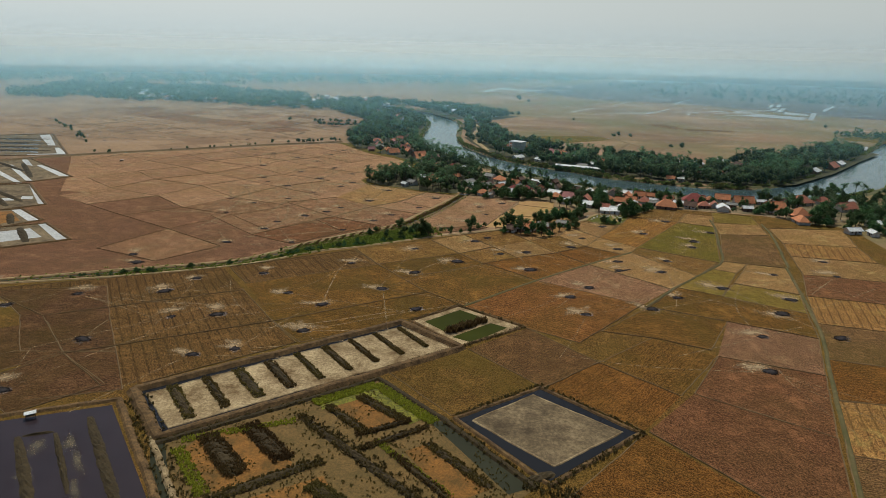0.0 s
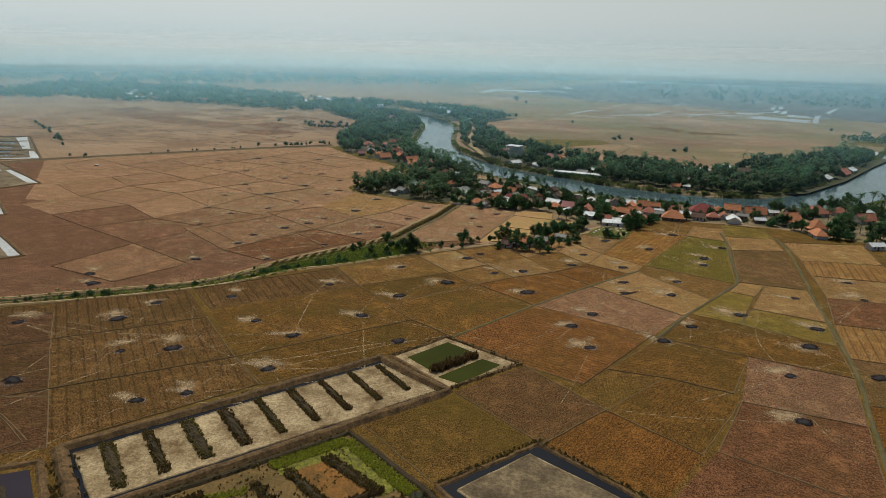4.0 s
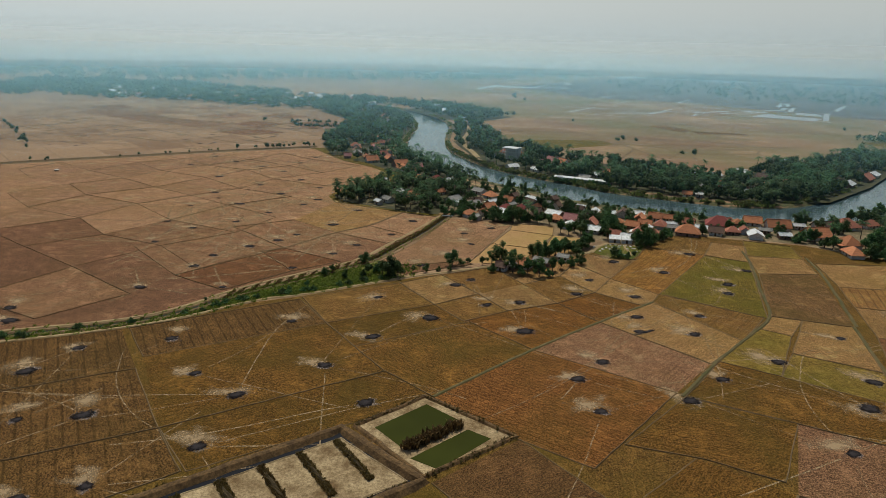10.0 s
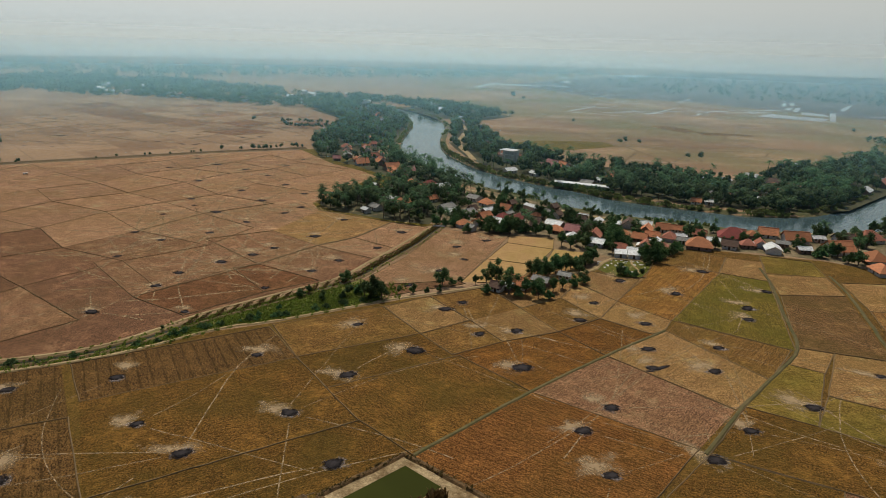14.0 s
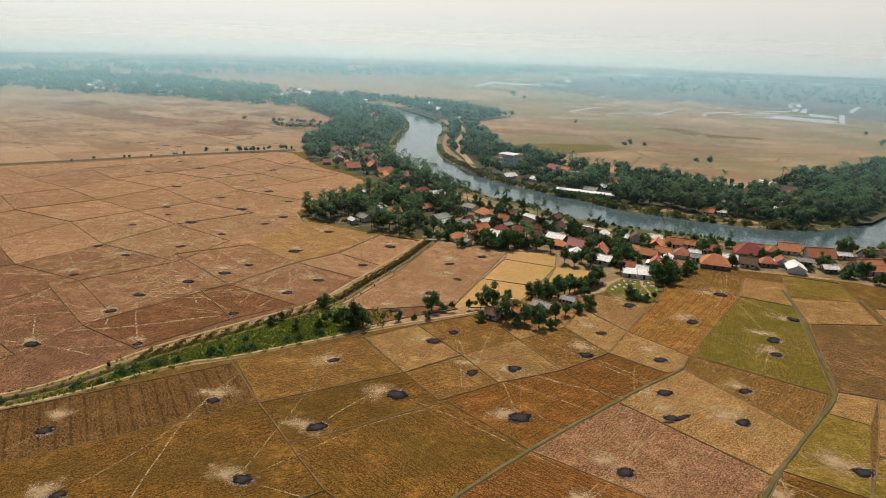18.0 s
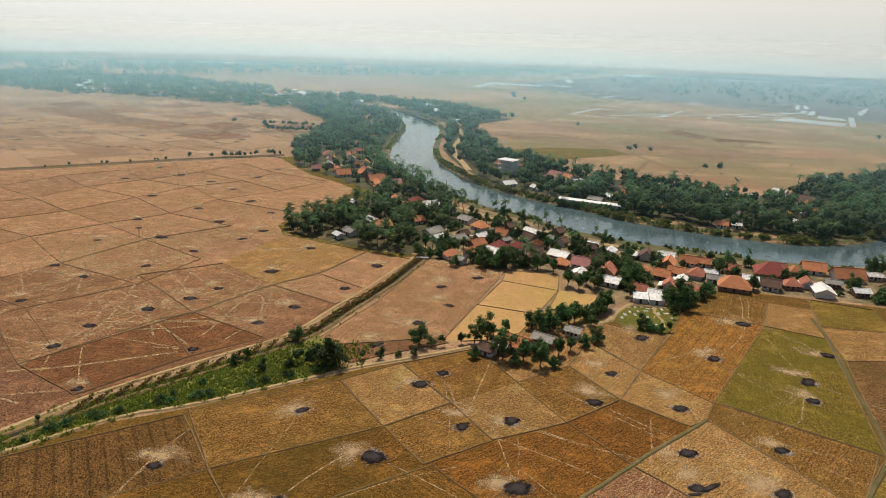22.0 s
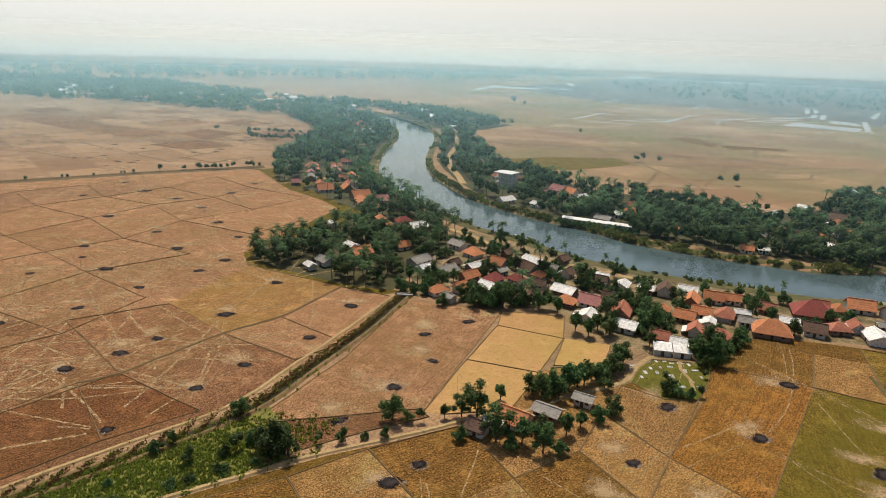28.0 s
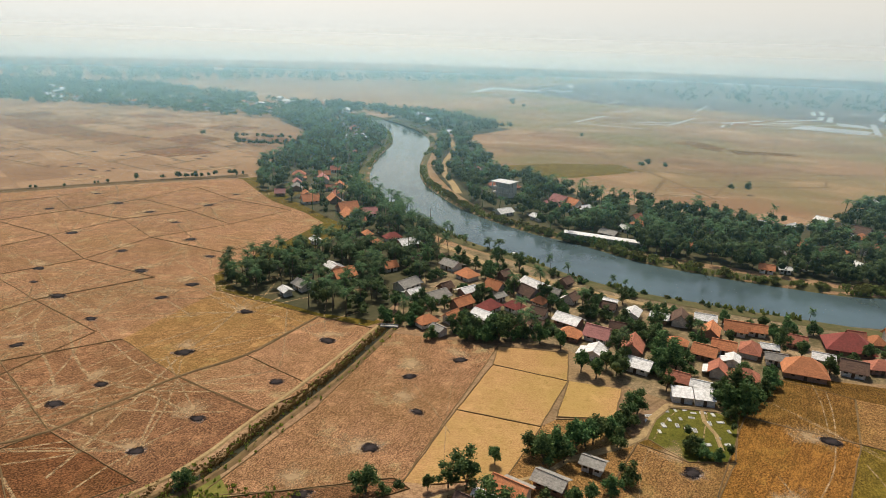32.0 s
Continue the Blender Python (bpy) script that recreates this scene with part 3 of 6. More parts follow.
MARGIN = [(-262, 196), (-205, 224), (-167, 240), (-122, 264.5), (-96, 290.5), (-81, 299.5), (-60, 315.5), (-41, 329.5), (-21, 341.5), (-8, 350), (2, 330), (24, 360), (31, 376), (60, 396), (82, 420), (140, 412), (180, 390), (180, 290), (110, 120), (60, 60), (-250, 60)]
margin = piece("field_margin", [(x, y, 0.012) for x, y in MARGIN], [tuple(range(len(MARGIN)))], STRAW["scrub"], uvs=MARGIN)
tagged(margin, "rough dry grass margin between the paddies", "field", kind="structure")
FIELDS_EAST = [
    ("orow", (-21, 236), (6, 270), (46, 250), (20, 211), (2, 220)), ("pink", (6, 270), (29, 296), (60, 270), (46, 250)),
    ("pale", (29, 296), (51, 319), (75, 289), (60, 270)), ("tan", (51, 319), (57, 328), (89, 311), (75, 289)),
    ("green", (55, 328), (86, 385), (104, 378), (90, 310)), ("brown", (38, 343), (61, 393), (86, 385), (55, 328)),
    ("tan", (61, 393), (78, 417), (95, 408), (86, 385)), ("pale", (95, 408), (110, 404), (104, 378), (86, 385)),
    ("bgreen", (112, 415), (133, 409), (131, 388), (106, 390)),
]
FIELDS_EAST_TWO = [
    ("pale", (106, 388), (131, 388), (129, 366), (103, 362)), ("dark", (103, 362), (129, 366), (118, 308), (92, 313)),
    ("pale", (92, 313), (102, 311), (93, 296), (83, 301)), ("pale", (102, 311), (118, 308), (111, 273), (88, 282)),
    ("bgreen", (83, 301), (93, 296), (79, 265), (63, 272)), ("bgreen", (88, 282), (111, 273), (106, 252), (79, 265)),
    ("olive", (63, 272), (79, 265), (106, 252), (101, 229), (74, 239), (48, 248)), ("olive", (48, 248), (74, 239), (62, 213), (46, 219), (28, 222)),
]
FIELDS_SOUTH_EAST = [
    ("pink", (74, 239), (101, 229), (92, 201), (63, 209)), ("red", (63, 209), (92, 201), (81, 166), (50, 183)),
    ("red", (50, 183), (81, 166), (74, 142), (61, 132), (34, 161)), ("olive", (25, 198), (44, 219), (63, 209), (46, 181)),
    ("orange", (8, 179), (25, 198), (46, 181), (33, 161)), ("grey", (-16, 200), (3, 220), (25, 198), (8, 179)),
    ("scrub", (-37, 180), (-17, 199), (8, 179), (-16, 160)), ("orange", (33, 160), (61, 132), (50, 100), (10, 128)),
]
FIELDS_FAR_EAST = [
    ("pale", (134, 382), (174, 386), (167, 351), (131, 351)), ("stripe", (131, 351), (167, 351), (164, 324), (127, 328)),
    ("pale", (127, 328), (164, 324), (172, 294), (122, 300)), ("red", (122, 300), (172, 294), (158, 265), (113, 272)),
    ("stripe", (113, 272), (158, 265), (143, 237), (106, 243)), ("dark", (106, 243), (143, 237), (127, 208), (97, 213)),
    ("orange", (97, 213), (127, 208), (115, 185), (89, 186)), ("stripe", (89, 186), (115, 185), (100, 156), (80, 159)),
    ("dark", (80, 159), (100, 156), (92, 132), (72, 132)),
]
FIELDS_WEST = [
    ("rows", (-205, 219), (-128, 261), (-108, 237), (-165, 200)), ("rows", (-165, 200), (-108, 237), (-85, 210), (-138, 175)),
    ("rows", (-138, 175), (-85, 210), (-71, 195), (-104, 162), (-114, 160)), ("rows", (-126, 262), (-80, 297), (-64, 278), (-110, 244)),
    ("olive", (-110, 244), (-64, 278), (-37, 248), (-85, 210)), ("olive", (-85, 210), (-37, 248), (-22, 236), (-39, 220), (-70, 195)),
    ("umber", (-150, 155), (-138, 175), (-114, 159), (-128, 141)), ("umber", (-180, 182), (-160, 196), (-139, 176), (-152, 156)),
]
FIELDS_MID = [
    ("olive", (-50, 262), (-16, 288), (6, 270), (-21, 236), (-37, 248)), ("tan", (-80, 299), (-47, 321), (-30, 301), (-64, 278)),
    ("olive", (-64, 278), (-30, 301), (-18, 288), (-50, 262)), ("pale", (-47, 321), (-32, 334), (-15, 315), (-30, 301)),
    ("tan", (-30, 301), (-15, 315), (-3, 300), (-18, 288)), ("tan", (-32, 334), (-11, 348), (2, 329), (-15, 315)),
    ("pale", (-15, 315), (2, 329), (15, 311), (-3, 300)), ("orange", (-18, 288), (-3, 300), (15, 311), (29, 296), (6, 270)),
]
FIELDS_MID_TWO = [
    ("tan", (2, 329), (17, 342), (30, 325), (15, 311)), ("orange", (15, 311), (30, 325), (46, 315), (51, 319), (29, 296)),
    ("sage", (17, 342), (24, 360), (38, 343), (30, 325)), ("pale", (30, 325), (38, 343), (55, 328), (51, 319), (46, 315)),
    ("sage", (24, 360), (31, 376), (42, 370), (53, 372), (38, 343)), ("blush", (-63, 340), (-50, 378), (-40, 426), (-5, 423), (-22, 352)),
    ("bare", (-5, 423), (17, 422), (16, 404), (-6, 410)), ("bare", (-6, 410), (16, 404), (8, 379), (-14, 383)),
    ("bare", (-14, 383), (8, 379), (0, 357), (-16, 352), (-22, 352)), ("bare", (16, 404), (31, 402), (27, 386), (12, 384)),
    ("sage", (-12, 349), (2, 329), (17, 342), (24, 360), (31, 376), (27, 386), (12, 383), (8, 379), (0, 357)), ("grave", (34, 378), (40, 394), (60, 394), (53, 372), (42, 370)),
]
FIELDS_NORTH_WEST = [
    ("red", (-117, 349), (-109, 356), (-78, 342), (-94, 326)), ("pink", (-109, 356), (-93, 386), (-64, 373), (-78, 342)),
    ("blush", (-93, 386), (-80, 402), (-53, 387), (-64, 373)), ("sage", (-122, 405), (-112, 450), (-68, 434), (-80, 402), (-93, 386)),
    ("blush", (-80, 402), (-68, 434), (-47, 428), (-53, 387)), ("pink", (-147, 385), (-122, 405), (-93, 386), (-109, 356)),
    ("pink", (-176, 344), (-147, 385), (-109, 356), (-138, 312)), ("red", (-138, 312), (-117, 349), (-94, 326), (-112, 300)),
]
for block in (FIELDS_EAST, FIELDS_EAST_TWO, FIELDS_SOUTH_EAST, FIELDS_FAR_EAST, FIELDS_WEST, FIELDS_MID, FIELDS_MID_TWO, FIELDS_NORTH_WEST):
    for kind, *corners in block:
        field(kind, corners)

# the open paddies to the north-west, in a skewed lattice of plots
NW_EDGE = [(-262, 206), (-208, 236), (-171, 255), (-127, 279), (-112, 303), (-95, 328), (-78, 350), (-68, 372), (-60, 397), (-52, 424), (-70, 432), (-112, 448), (-122, 466), (-112, 512), (-104, 552), (-120, 570), (-148, 592), (-166, 614), (-192, 648), (-252, 612), (-315, 564), (-386, 510), (-328, 428), (-281, 352), (-216, 288)]
DONE = [list(c) for _, *c in FIELDS_NORTH_WEST]
one, two = Vector((0.49, 0.87)) * 36, Vector((-0.875, 0.48)) * 42
plots = random.Random(9)
for i in range(-6, 10):
    for j in range(0, 9):
        wob = lambda a, b: Vector((-93, 386)) + one * (a + 0.12 * math.sin(3.1 * b + a)) + two * (b + 0.12 * math.sin(2.3 * a + b))
        quad = [wob(i, j), wob(i + 1, j), wob(i + 1, j + 1), wob(i, j + 1)]
        mid = sum(quad, Vector((0, 0))) / 4
        if not all(inside(q, NW_EDGE) for q in [*quad, mid]) or any(inside(mid, d) for d in DONE):
            continue
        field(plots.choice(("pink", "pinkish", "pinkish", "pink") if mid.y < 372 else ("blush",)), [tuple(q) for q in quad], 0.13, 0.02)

margin = piece("field_margin", [(x, y, 0.008) for x, y in NW_EDGE], [tuple(range(len(NW_EDGE)))], STRAW["pinkish"], uvs=NW_EDGE)
tagged(margin, "rough trodden stubble margin between the paddies", "field", kind="structure")
# the farther margin takes the haze-paled stubble colour
north_margin = [(-68, 380), (-60, 397), (-52, 424), (-70, 432), (-112, 448), (-122, 466), (-112, 512), (-104, 552), (-120, 570), (-148, 592), (-166, 614), (-192, 648), (-252, 612), (-315, 564), (-386, 510), (-328, 428), (-300, 385)]
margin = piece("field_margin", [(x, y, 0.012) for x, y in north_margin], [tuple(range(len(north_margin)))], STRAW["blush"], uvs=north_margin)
tagged(margin, "trodden stubble margin, paled in colour for the haze over it", "field", kind="structure")
for name, kind, poly in (
    ("field_margin", "pinkish", [(-386, 510), (-328, 428), (-281, 352), (-216, 288), (-262, 206), (-300, 240), (-330, 330), (-400, 400), (-460, 470)]),
    ("field_margin", "pinkish", [(-208, 230), (-171, 249), (-127, 272), (-107, 302), (-91, 322), (-72, 345), (-64, 368), (-55, 397), (-46, 430), (-54, 424), (-62, 397), (-70, 372), (-80, 350), (-97, 328), (-114, 303), (-129, 279), (-173, 255), (-210, 236)]),
    ("grass_margin", "green", [(-55, 424), (-112, 444), (-124, 466), (-116, 512), (-112, 540), (-125, 566), (-152, 590), (-170, 612), (-196, 650), (-180, 660), (-140, 620), (-80, 560), (-80, 500), (-90, 460), (-45, 434)]),
):
    margin = piece(name, [(x, y, 0.004) for x, y in poly], [tuple(range(len(poly)))], STRAW[kind], uvs=poly)
    tagged(margin, "rough dry grass along the edge of the paddies", "field", kind="structure")
# darker plots beside the flooded pond, laid over the furrowed ones
field("umber", [(-173, 199), (-143, 205), (-162, 231), (-200, 218)], low=0.05)
field("umber", [(-152, 174), (-123, 179), (-143, 205), (-173, 199)], low=0.05)
field("umber", [(-129, 148), (-107, 158), (-123, 179), (-152, 174)], low=0.05)
field("pinkish", [(-62, 339), (-47, 331), (-34, 341), (-20, 350), (-24, 353)], low=0.04)
# plots of the far plain west of the river
for x0, y0, e1, e2, ni, nj, kinds, area in (
    (-190, 668, Vector((-44, 22)), Vector((20, 40)), 12, 9, ("pink", "pinkish"), [(-205, 672), (-330, 590), (-440, 500), (-640, 720), (-640, 1010), (-420, 1000), (-300, 960), (-225, 860)]),
):
    for i in range(ni):
        for j in range(nj):
            at = lambda a, b: Vector((x0, y0)) + e1 * (a + 0.15 * math.sin(2.1 * b + a)) + e2 * (b + 0.15 * math.sin(1.7 * a + b))
            quad = [at(i, j), at(i + 1, j), at(i + 1, j + 1), at(i, j + 1)]
            if all(inside(q, area) for q in quad) and plots.random() < 0.4:
                field(plots.choice(kinds), [tuple(q) for q in quad], 0.35, 0.03)

# green low ground, a ploughed strip and the dark flats of the far fish farms
for kind, poly, height in (
    ("green", [(-24, 748), (20, 775), (76, 786), (90, 760), (72, 742), (36, 716), (-10, 704)], 0.045),
    ("green", [(360, 840), (470, 960), (640, 980), (620, 850), (450, 780)], 0.045), ("dark", [(197, 908), (257, 901), (256, 884), (197, 878)], 0.05), ("dark", [(150, 948), (178, 966), (199, 915), (184, 888)], 0.05),
):
    low_ground = piece("paddy_field", [(x, y, height) for x, y in poly], [tuple(range(len(poly)))], STRAW[kind], uvs=poly)
    tagged(low_ground, "green grassy low ground on the far plain" if "green" in kind else "dark ploughed strip on the far plain", "field", "paddy fields", "structure")
FLATS_EDGE = [(-60, 1760), (60, 1560), (122, 1430), (288, 1400), (395, 1275), (470, 1190), (560, 1130), (780, 1250), (1300, 2500), (1250, 3000), (520, 2900), (200, 2300)]
flats = piece("pond_flats", [(x, y, 0.04) for x, y in FLATS_EDGE], [tuple(range(len(FLATS_EDGE)))], FLATS)
tagged(flats, "dark silty flats of distant fish farms", "mud flat", kind="structure")

# ---- tracks and irrigation canal ----
TRACK_NORTH = smoothed([(-260, 205), (-208, 230), (-171, 249), (-127, 272), (-107, 302), (-91, 322), (-72, 345), (-64, 368), (-55, 397), (-46, 430)], 5)
TRACK_SOUTH = smoothed([(-255, 198), (-205, 225), (-167, 241), (-122, 266), (-96, 292), (-81, 301), (-60, 317), (-41, 331), (-21, 343), (-8, 352), (6, 358), (14, 366)], 5)
CANAL_LINE = smoothed([(-258, 201), (-205, 228), (-168, 246), (-124, 270), (-103, 299), (-86, 319), (-66, 345), (-58, 369), (-49, 398), (-42, 430)], 5)


def path_strip(name, line, half, label, height=0.35, mat=None):
    line = [p + Vector((random.uniform(-0.15, 0.15), random.uniform(-0.15, 0.15))) for p in line]
    v, f = rail(line, [(-half - 0.35, 0.0), (-half, height), (half, height), (half + 0.35, 0.0)])
    return tagged(piece(name, v, f, mat or SOIL), label, "path", kind="structure")


path_strip("track", TRACK_NORTH, 0.42, "pale dry earth track beside the canal")
path_strip("track", TRACK_SOUTH, 0.42, "narrow pale earth track on a dike")
LAWN_EDGE = [(-172, 247), (-127, 270), (-106, 299), (-90, 318), (-71, 341), (-64, 350), (-50, 334), (-56, 321), (-81, 302.5), (-96, 293.5), (-122, 267.5), (-167, 243)]
piece("grass_strip", [(x, y, 0.045) for x, y in LAWN_EDGE], [tuple(range(len(LAWN_EDGE)))], LAWN)
tagged(bpy.data.objects["grass_strip"], "wet green grass strip between canal and track", "grass", kind="structure")
v, f = rail(CANAL_LINE, [(-1.0, 0.08), (1.0, 0.08)])
tagged(piece("canal_water", v, f, CANAL), "narrow murky irrigation canal", "canal", kind="structure")
for s in (-1, 1):
    v, f = rail(CANAL_LINE, sorted([(s * 0.8, 0.05), (s * 1.2, 0.4), (s * 2.0, 0.45), (s * 2.8, 0.0)]))
    tagged(piece("canal_bank", v, f, BUND), "grassy bank of the irrigation canal", "bank", kind="structure")
# a hedge-like lip of grass hides most of the water
FAR_CANAL = smoothed([(-440, 455), (-388, 515), (-315, 572), (-252, 620), (-193, 660)], 8)
v, f = rail(FAR_CANAL, [(-4, 0.0), (-2.5, 0.8), (-1, 0.8), (0, 0.1), (2, 0.1), (3, 0.6), (4.5, 0.0)])
tagged(piece("canal_bank", v, f, BUND), "overgrown far canal bank across the paddies", "bank", kind="structure")
for name, line, half, label in (
    ("lane", [(-42, 640), (-50, 672), (-61, 711), (-66, 762), (-68, 835), (-81, 900)], 2.2, "pale lane along the far river bank"),
    ("lane", [(-115, 618), (-121, 660), (-129, 703)], 2.0, "pale lane above the river bank"),
    ("lane", [(-38, 526), (-23, 513), (-12, 500), (10, 487), (35, 474), (60, 463), (72, 459)], 1.5, "sandy village lane along the river"),
    ("path", [(14, 366), (24, 372), (33, 379), (37, 388), (42, 395), (46, 396)], 0.8, "worn sandy path past the cemetery"),
    ("path", [(42, 394.2), (47, 395.6), (53, 395.2), (58, 392)], 0.35, "pale sandy path round the cemetery"),
    ("path", [(50.5, 394), (50, 389), (51.5, 383), (51, 376)], 0.25, "pale trodden path between the graves"),
    ("path", [(118, 308), (112, 275), (107, 250), (102, 228), (93, 200), (82, 163), (72, 130)], 0.35, "grassy path on a field bund"),
    ("path", [(133, 390), (130, 362), (119, 308)], 0.35, "grassy path on a field bund"),
    ("path", [(106, 395), (104, 376), (97, 340), (91, 312), (75, 289), (62, 271), (47, 248)], 0.3, "grassy path on a field bund"),
    ("path", [(-21, 236), (6, 270), (29, 296), (51, 319)], 0.3, "grassy path on a field bund"),
    ("path", [(-68, 434), (-80, 402), (-93, 386), (-109, 356), (-117, 349)], 0.25, "narrow grassy path on a field bund"),
):
    path_strip(name, smoothed(line, 5), half, label, 0.3, SOIL if half > 0.7 or "pale" in label else BUND if "narrow" in label else VERGE)
YARDS = [
    [(-40, 432), (-16, 427), (16, 426), (32, 404), (44, 397), (62, 398), (82, 420), (112, 419), (140, 414), (165, 395), (240, 440), (215, 480), (150, 462), (100, 462), (62, 470), (20, 492), (-20, 520), (-40, 530), (-48, 480)],
]
for poly in YARDS:
    piece("yard", [(x, y, 0.02) for x, y in poly], [tuple(range(len(poly)))], YARD)
tagged(bpy.data.objects["yard"], "swept bare earth of the village yards", "yard", kind="structure")


# ---- fish ponds in the foreground ----
def dike(points, half=1.0, h=0.9, mat=None, closed=True, label="dry earth dike round a fish pond"):
    pts = [Vector(p) for p in points]
    if closed:
        pts.append(pts[0])
    line = []
    for a, b in zip(pts, pts[1:]):
        n = max(1, int((b - a).length / 3))
        line += [a.lerp(b, i / n) + Vector((random.uniform(-0.2, 0.2), random.uniform(-0.2, 0.2))) for i in range(n)]
    line.append(pts[-1])
    v, f = rail(line, [(-half - h, 0.0), (-half, h * 0.9), (0, h), (half, h * 0.9), (half + h, 0.0)])
    return tagged(piece("dike", v, f, mat or DIKE), label, "dike", "pond dikes", "structure")


def sheet(name, points, z, mat, label, category="pond", kind="structure"):
    uvs = [(x, y) for x, y in points]
    return tagged(piece(name, [(x, y, z) for x, y in points], [tuple(range(len(points)))], mat, uvs=uvs), label, category, kind=kind)


def tuft_mass(name, spots, size, tall, mat, label, category, kind="", blades=9):
    """Many bent blades standing on the given (x, y, z) spots, in one mesh."""
    verts, faces = [], []
    for x, y, z in spots:
        for _ in range(blades):
            a, lean = random.uniform(0, 6.283), random.uniform(0.1, 0.7)
            w, h = size * random.uniform(0.25, 0.5), tall * random.uniform(0.6, 1.2)
            ox, oy = x + random.gauss(0, size * 0.5), y + random.gauss(0, size * 0.5)
            dx, dy = math.cos(a), math.sin(a)
            k = len(verts)
            verts += [(ox - dy * w, oy + dx * w, z), (ox + dy * w, oy - dx * w, z), (ox + dx * lean * h * 0.5 + dy * w, oy + dy * lean * h * 0.5 - dx * w, z + h * 0.7),
                      (ox + dx * lean * h * 0.5 - dy * w, oy + dy * lean * h * 0.5 + dx * w, z + h * 0.7), (ox + dx * lean * h, oy + dy * lean * h, z + h)]
            faces += [(k, k + 1, k + 2, k + 3), (k + 3, k + 2, k + 4)]
    return tagged(piece(name, verts, faces, mat), label, category, kind=kind)


def along_line(a, b, n, side=0.6, z=0.0):
    a, b = Vector(a), Vector(b)
    d = (b - a).normalized()
    s = Vector((-d.y, d.x))
    out = []
    for i in range(n):
        p = a.lerp(b, random.random()) + s * random.uniform(-side, side)
        out.append((p.x, p.y, z))
    return out


def mound(a, b, half, h, mat, name, label, category):
    """A long uneven heap between two points."""
    a, b = Vector(a), Vector(b)
    d = (b - a).normalized()
    s = Vector((-d.y, d.x))
    n = max(4, int((b - a).length / 1.2))
    verts, faces = [], []
    for i in range(n + 1):
        p = a.lerp(b, i / n)
        end = min(1, 3 * i / n, 3 * (n - i) / n) ** 0.5 if 0 < i < n else 0.15
        for j in range(7):
            t = j / 6 * 2 - 1
            q = p + s * t * half * (0.6 + 0.4 * end) * random.uniform(0.85, 1.15)
            verts.append((q.x, q.y, 0.02 + h * end * (1 - t * t) * random.uniform(0.6, 1.2)))
        if i:
            k = 7 * i
            faces += [(k - 7 + j, k + j, k + j + 1, k - 6 + j) for j in range(6)]
    return tagged(piece(name, verts, faces, mat, smooth=False), label, category)


SCRUB = leaf_mat("dry_dark_scrub", (0.10, 0.07, 0.022), (0.26, 0.17, 0.055))
WEEDLEAF = leaf_mat("yellow_green_weed", (0.46, 0.42, 0.04), (0.20, 0.19, 0.03))
# the long drained pond
LONG_POND = [(-104, 158), (-41, 217), (-18, 200), (-85, 138)]
dike(LONG_POND, 0.75, 1.1)
sheet("pond_water", [(-103, 157), (-41, 215.5), (-20, 200), (-85.5, 138.5)], 0.05, DARK_WATER, "dark water moat round the drained pond")
sheet("pond_bed", [(-99.6, 157), (-40, 213.2), (-21, 200), (-84.6, 142.6)], 0.09, BED, "drained pond with a pale cracked mud bed")
dike([(-99.6, 157), (-40, 213.2), (-21.3, 200), (-84.6, 142.6)], 0.12, 0.22, BED, label="pale mud lip round the drained pond bed")
for i in range(9):
    t = i / 8
    a = Vector((-95, 162)).lerp(Vector((-41, 212)), t)
    b = Vector((-81.5, 147.5)).lerp(Vector((-29, 199)), t)
    thick = (1.5, 1.15, 1.6, 1.5, 0.9, 1.1, 0.9, 0.8, 0.7)[i]
    mound(a, b, thick, 0.5 + 0.3 * thick, HEDGE, "scrub_mound", "long dark scrub mound on the drained pond bed", "hedge")
    tuft_mass("scrub", along_line(a, b, 260, thick * 1.05, 0.2), 0.34, 0.5, SCRUB, "dry dark scrub growing on the mound", "scrub", "stuff", 6)
# the twin green pond
dike([(-38, 219), (-23, 236), (2, 221), (-18, 202)], 0.4, 0.5)
sheet("pond_bed", [(-37, 219), (-23, 235), (1, 221), (-18, 203)], 0.05, BED, "pale mud bed round the twin ponds")
sheet("pond_water", [(-33, 219), (-22, 232), (-13, 226), (-25, 212)], 0.09, GREEN_WATER, "small pond of algae-green water")
sheet("pond_water", [(-22, 208), (-10, 222), (-4, 219), (-15, 205)], 0.09, GREEN_WATER, "small pond of algae-green water")
tuft_mass("reed_hedge", along_line((-24, 211), (-12, 224), 110, 1.3, 0.05), 0.7, 1.8, SCRUB, "dark leafy hedge between the twin ponds", "hedge", "stuff", 6)
# the square pond
dike([(-15, 159), (7, 179), (32, 160), (9, 135.5)], 0.35, 0.45)
sheet("pond_water", [(-14, 159), (7, 178), (31, 160), (9, 137)], 0.06, DARK_WATER, "dark still water in a square pond moat")
sq = [(-10.3, 158.6), (5.2, 174.2), (27.3, 159.6), (10, 142.5)]
sheet("pond_bed", sq, 0.2, BED_GREY, "grey silt island filling the square pond")
dike(sq, 0.15, 0.26, BED, label="pale dry lip of the silt island")
mound((4, 136), (10, 140), 1.5, 0.7, HEDGE, "debris_heap", "heap of dark netting and debris by the pond", "heap")
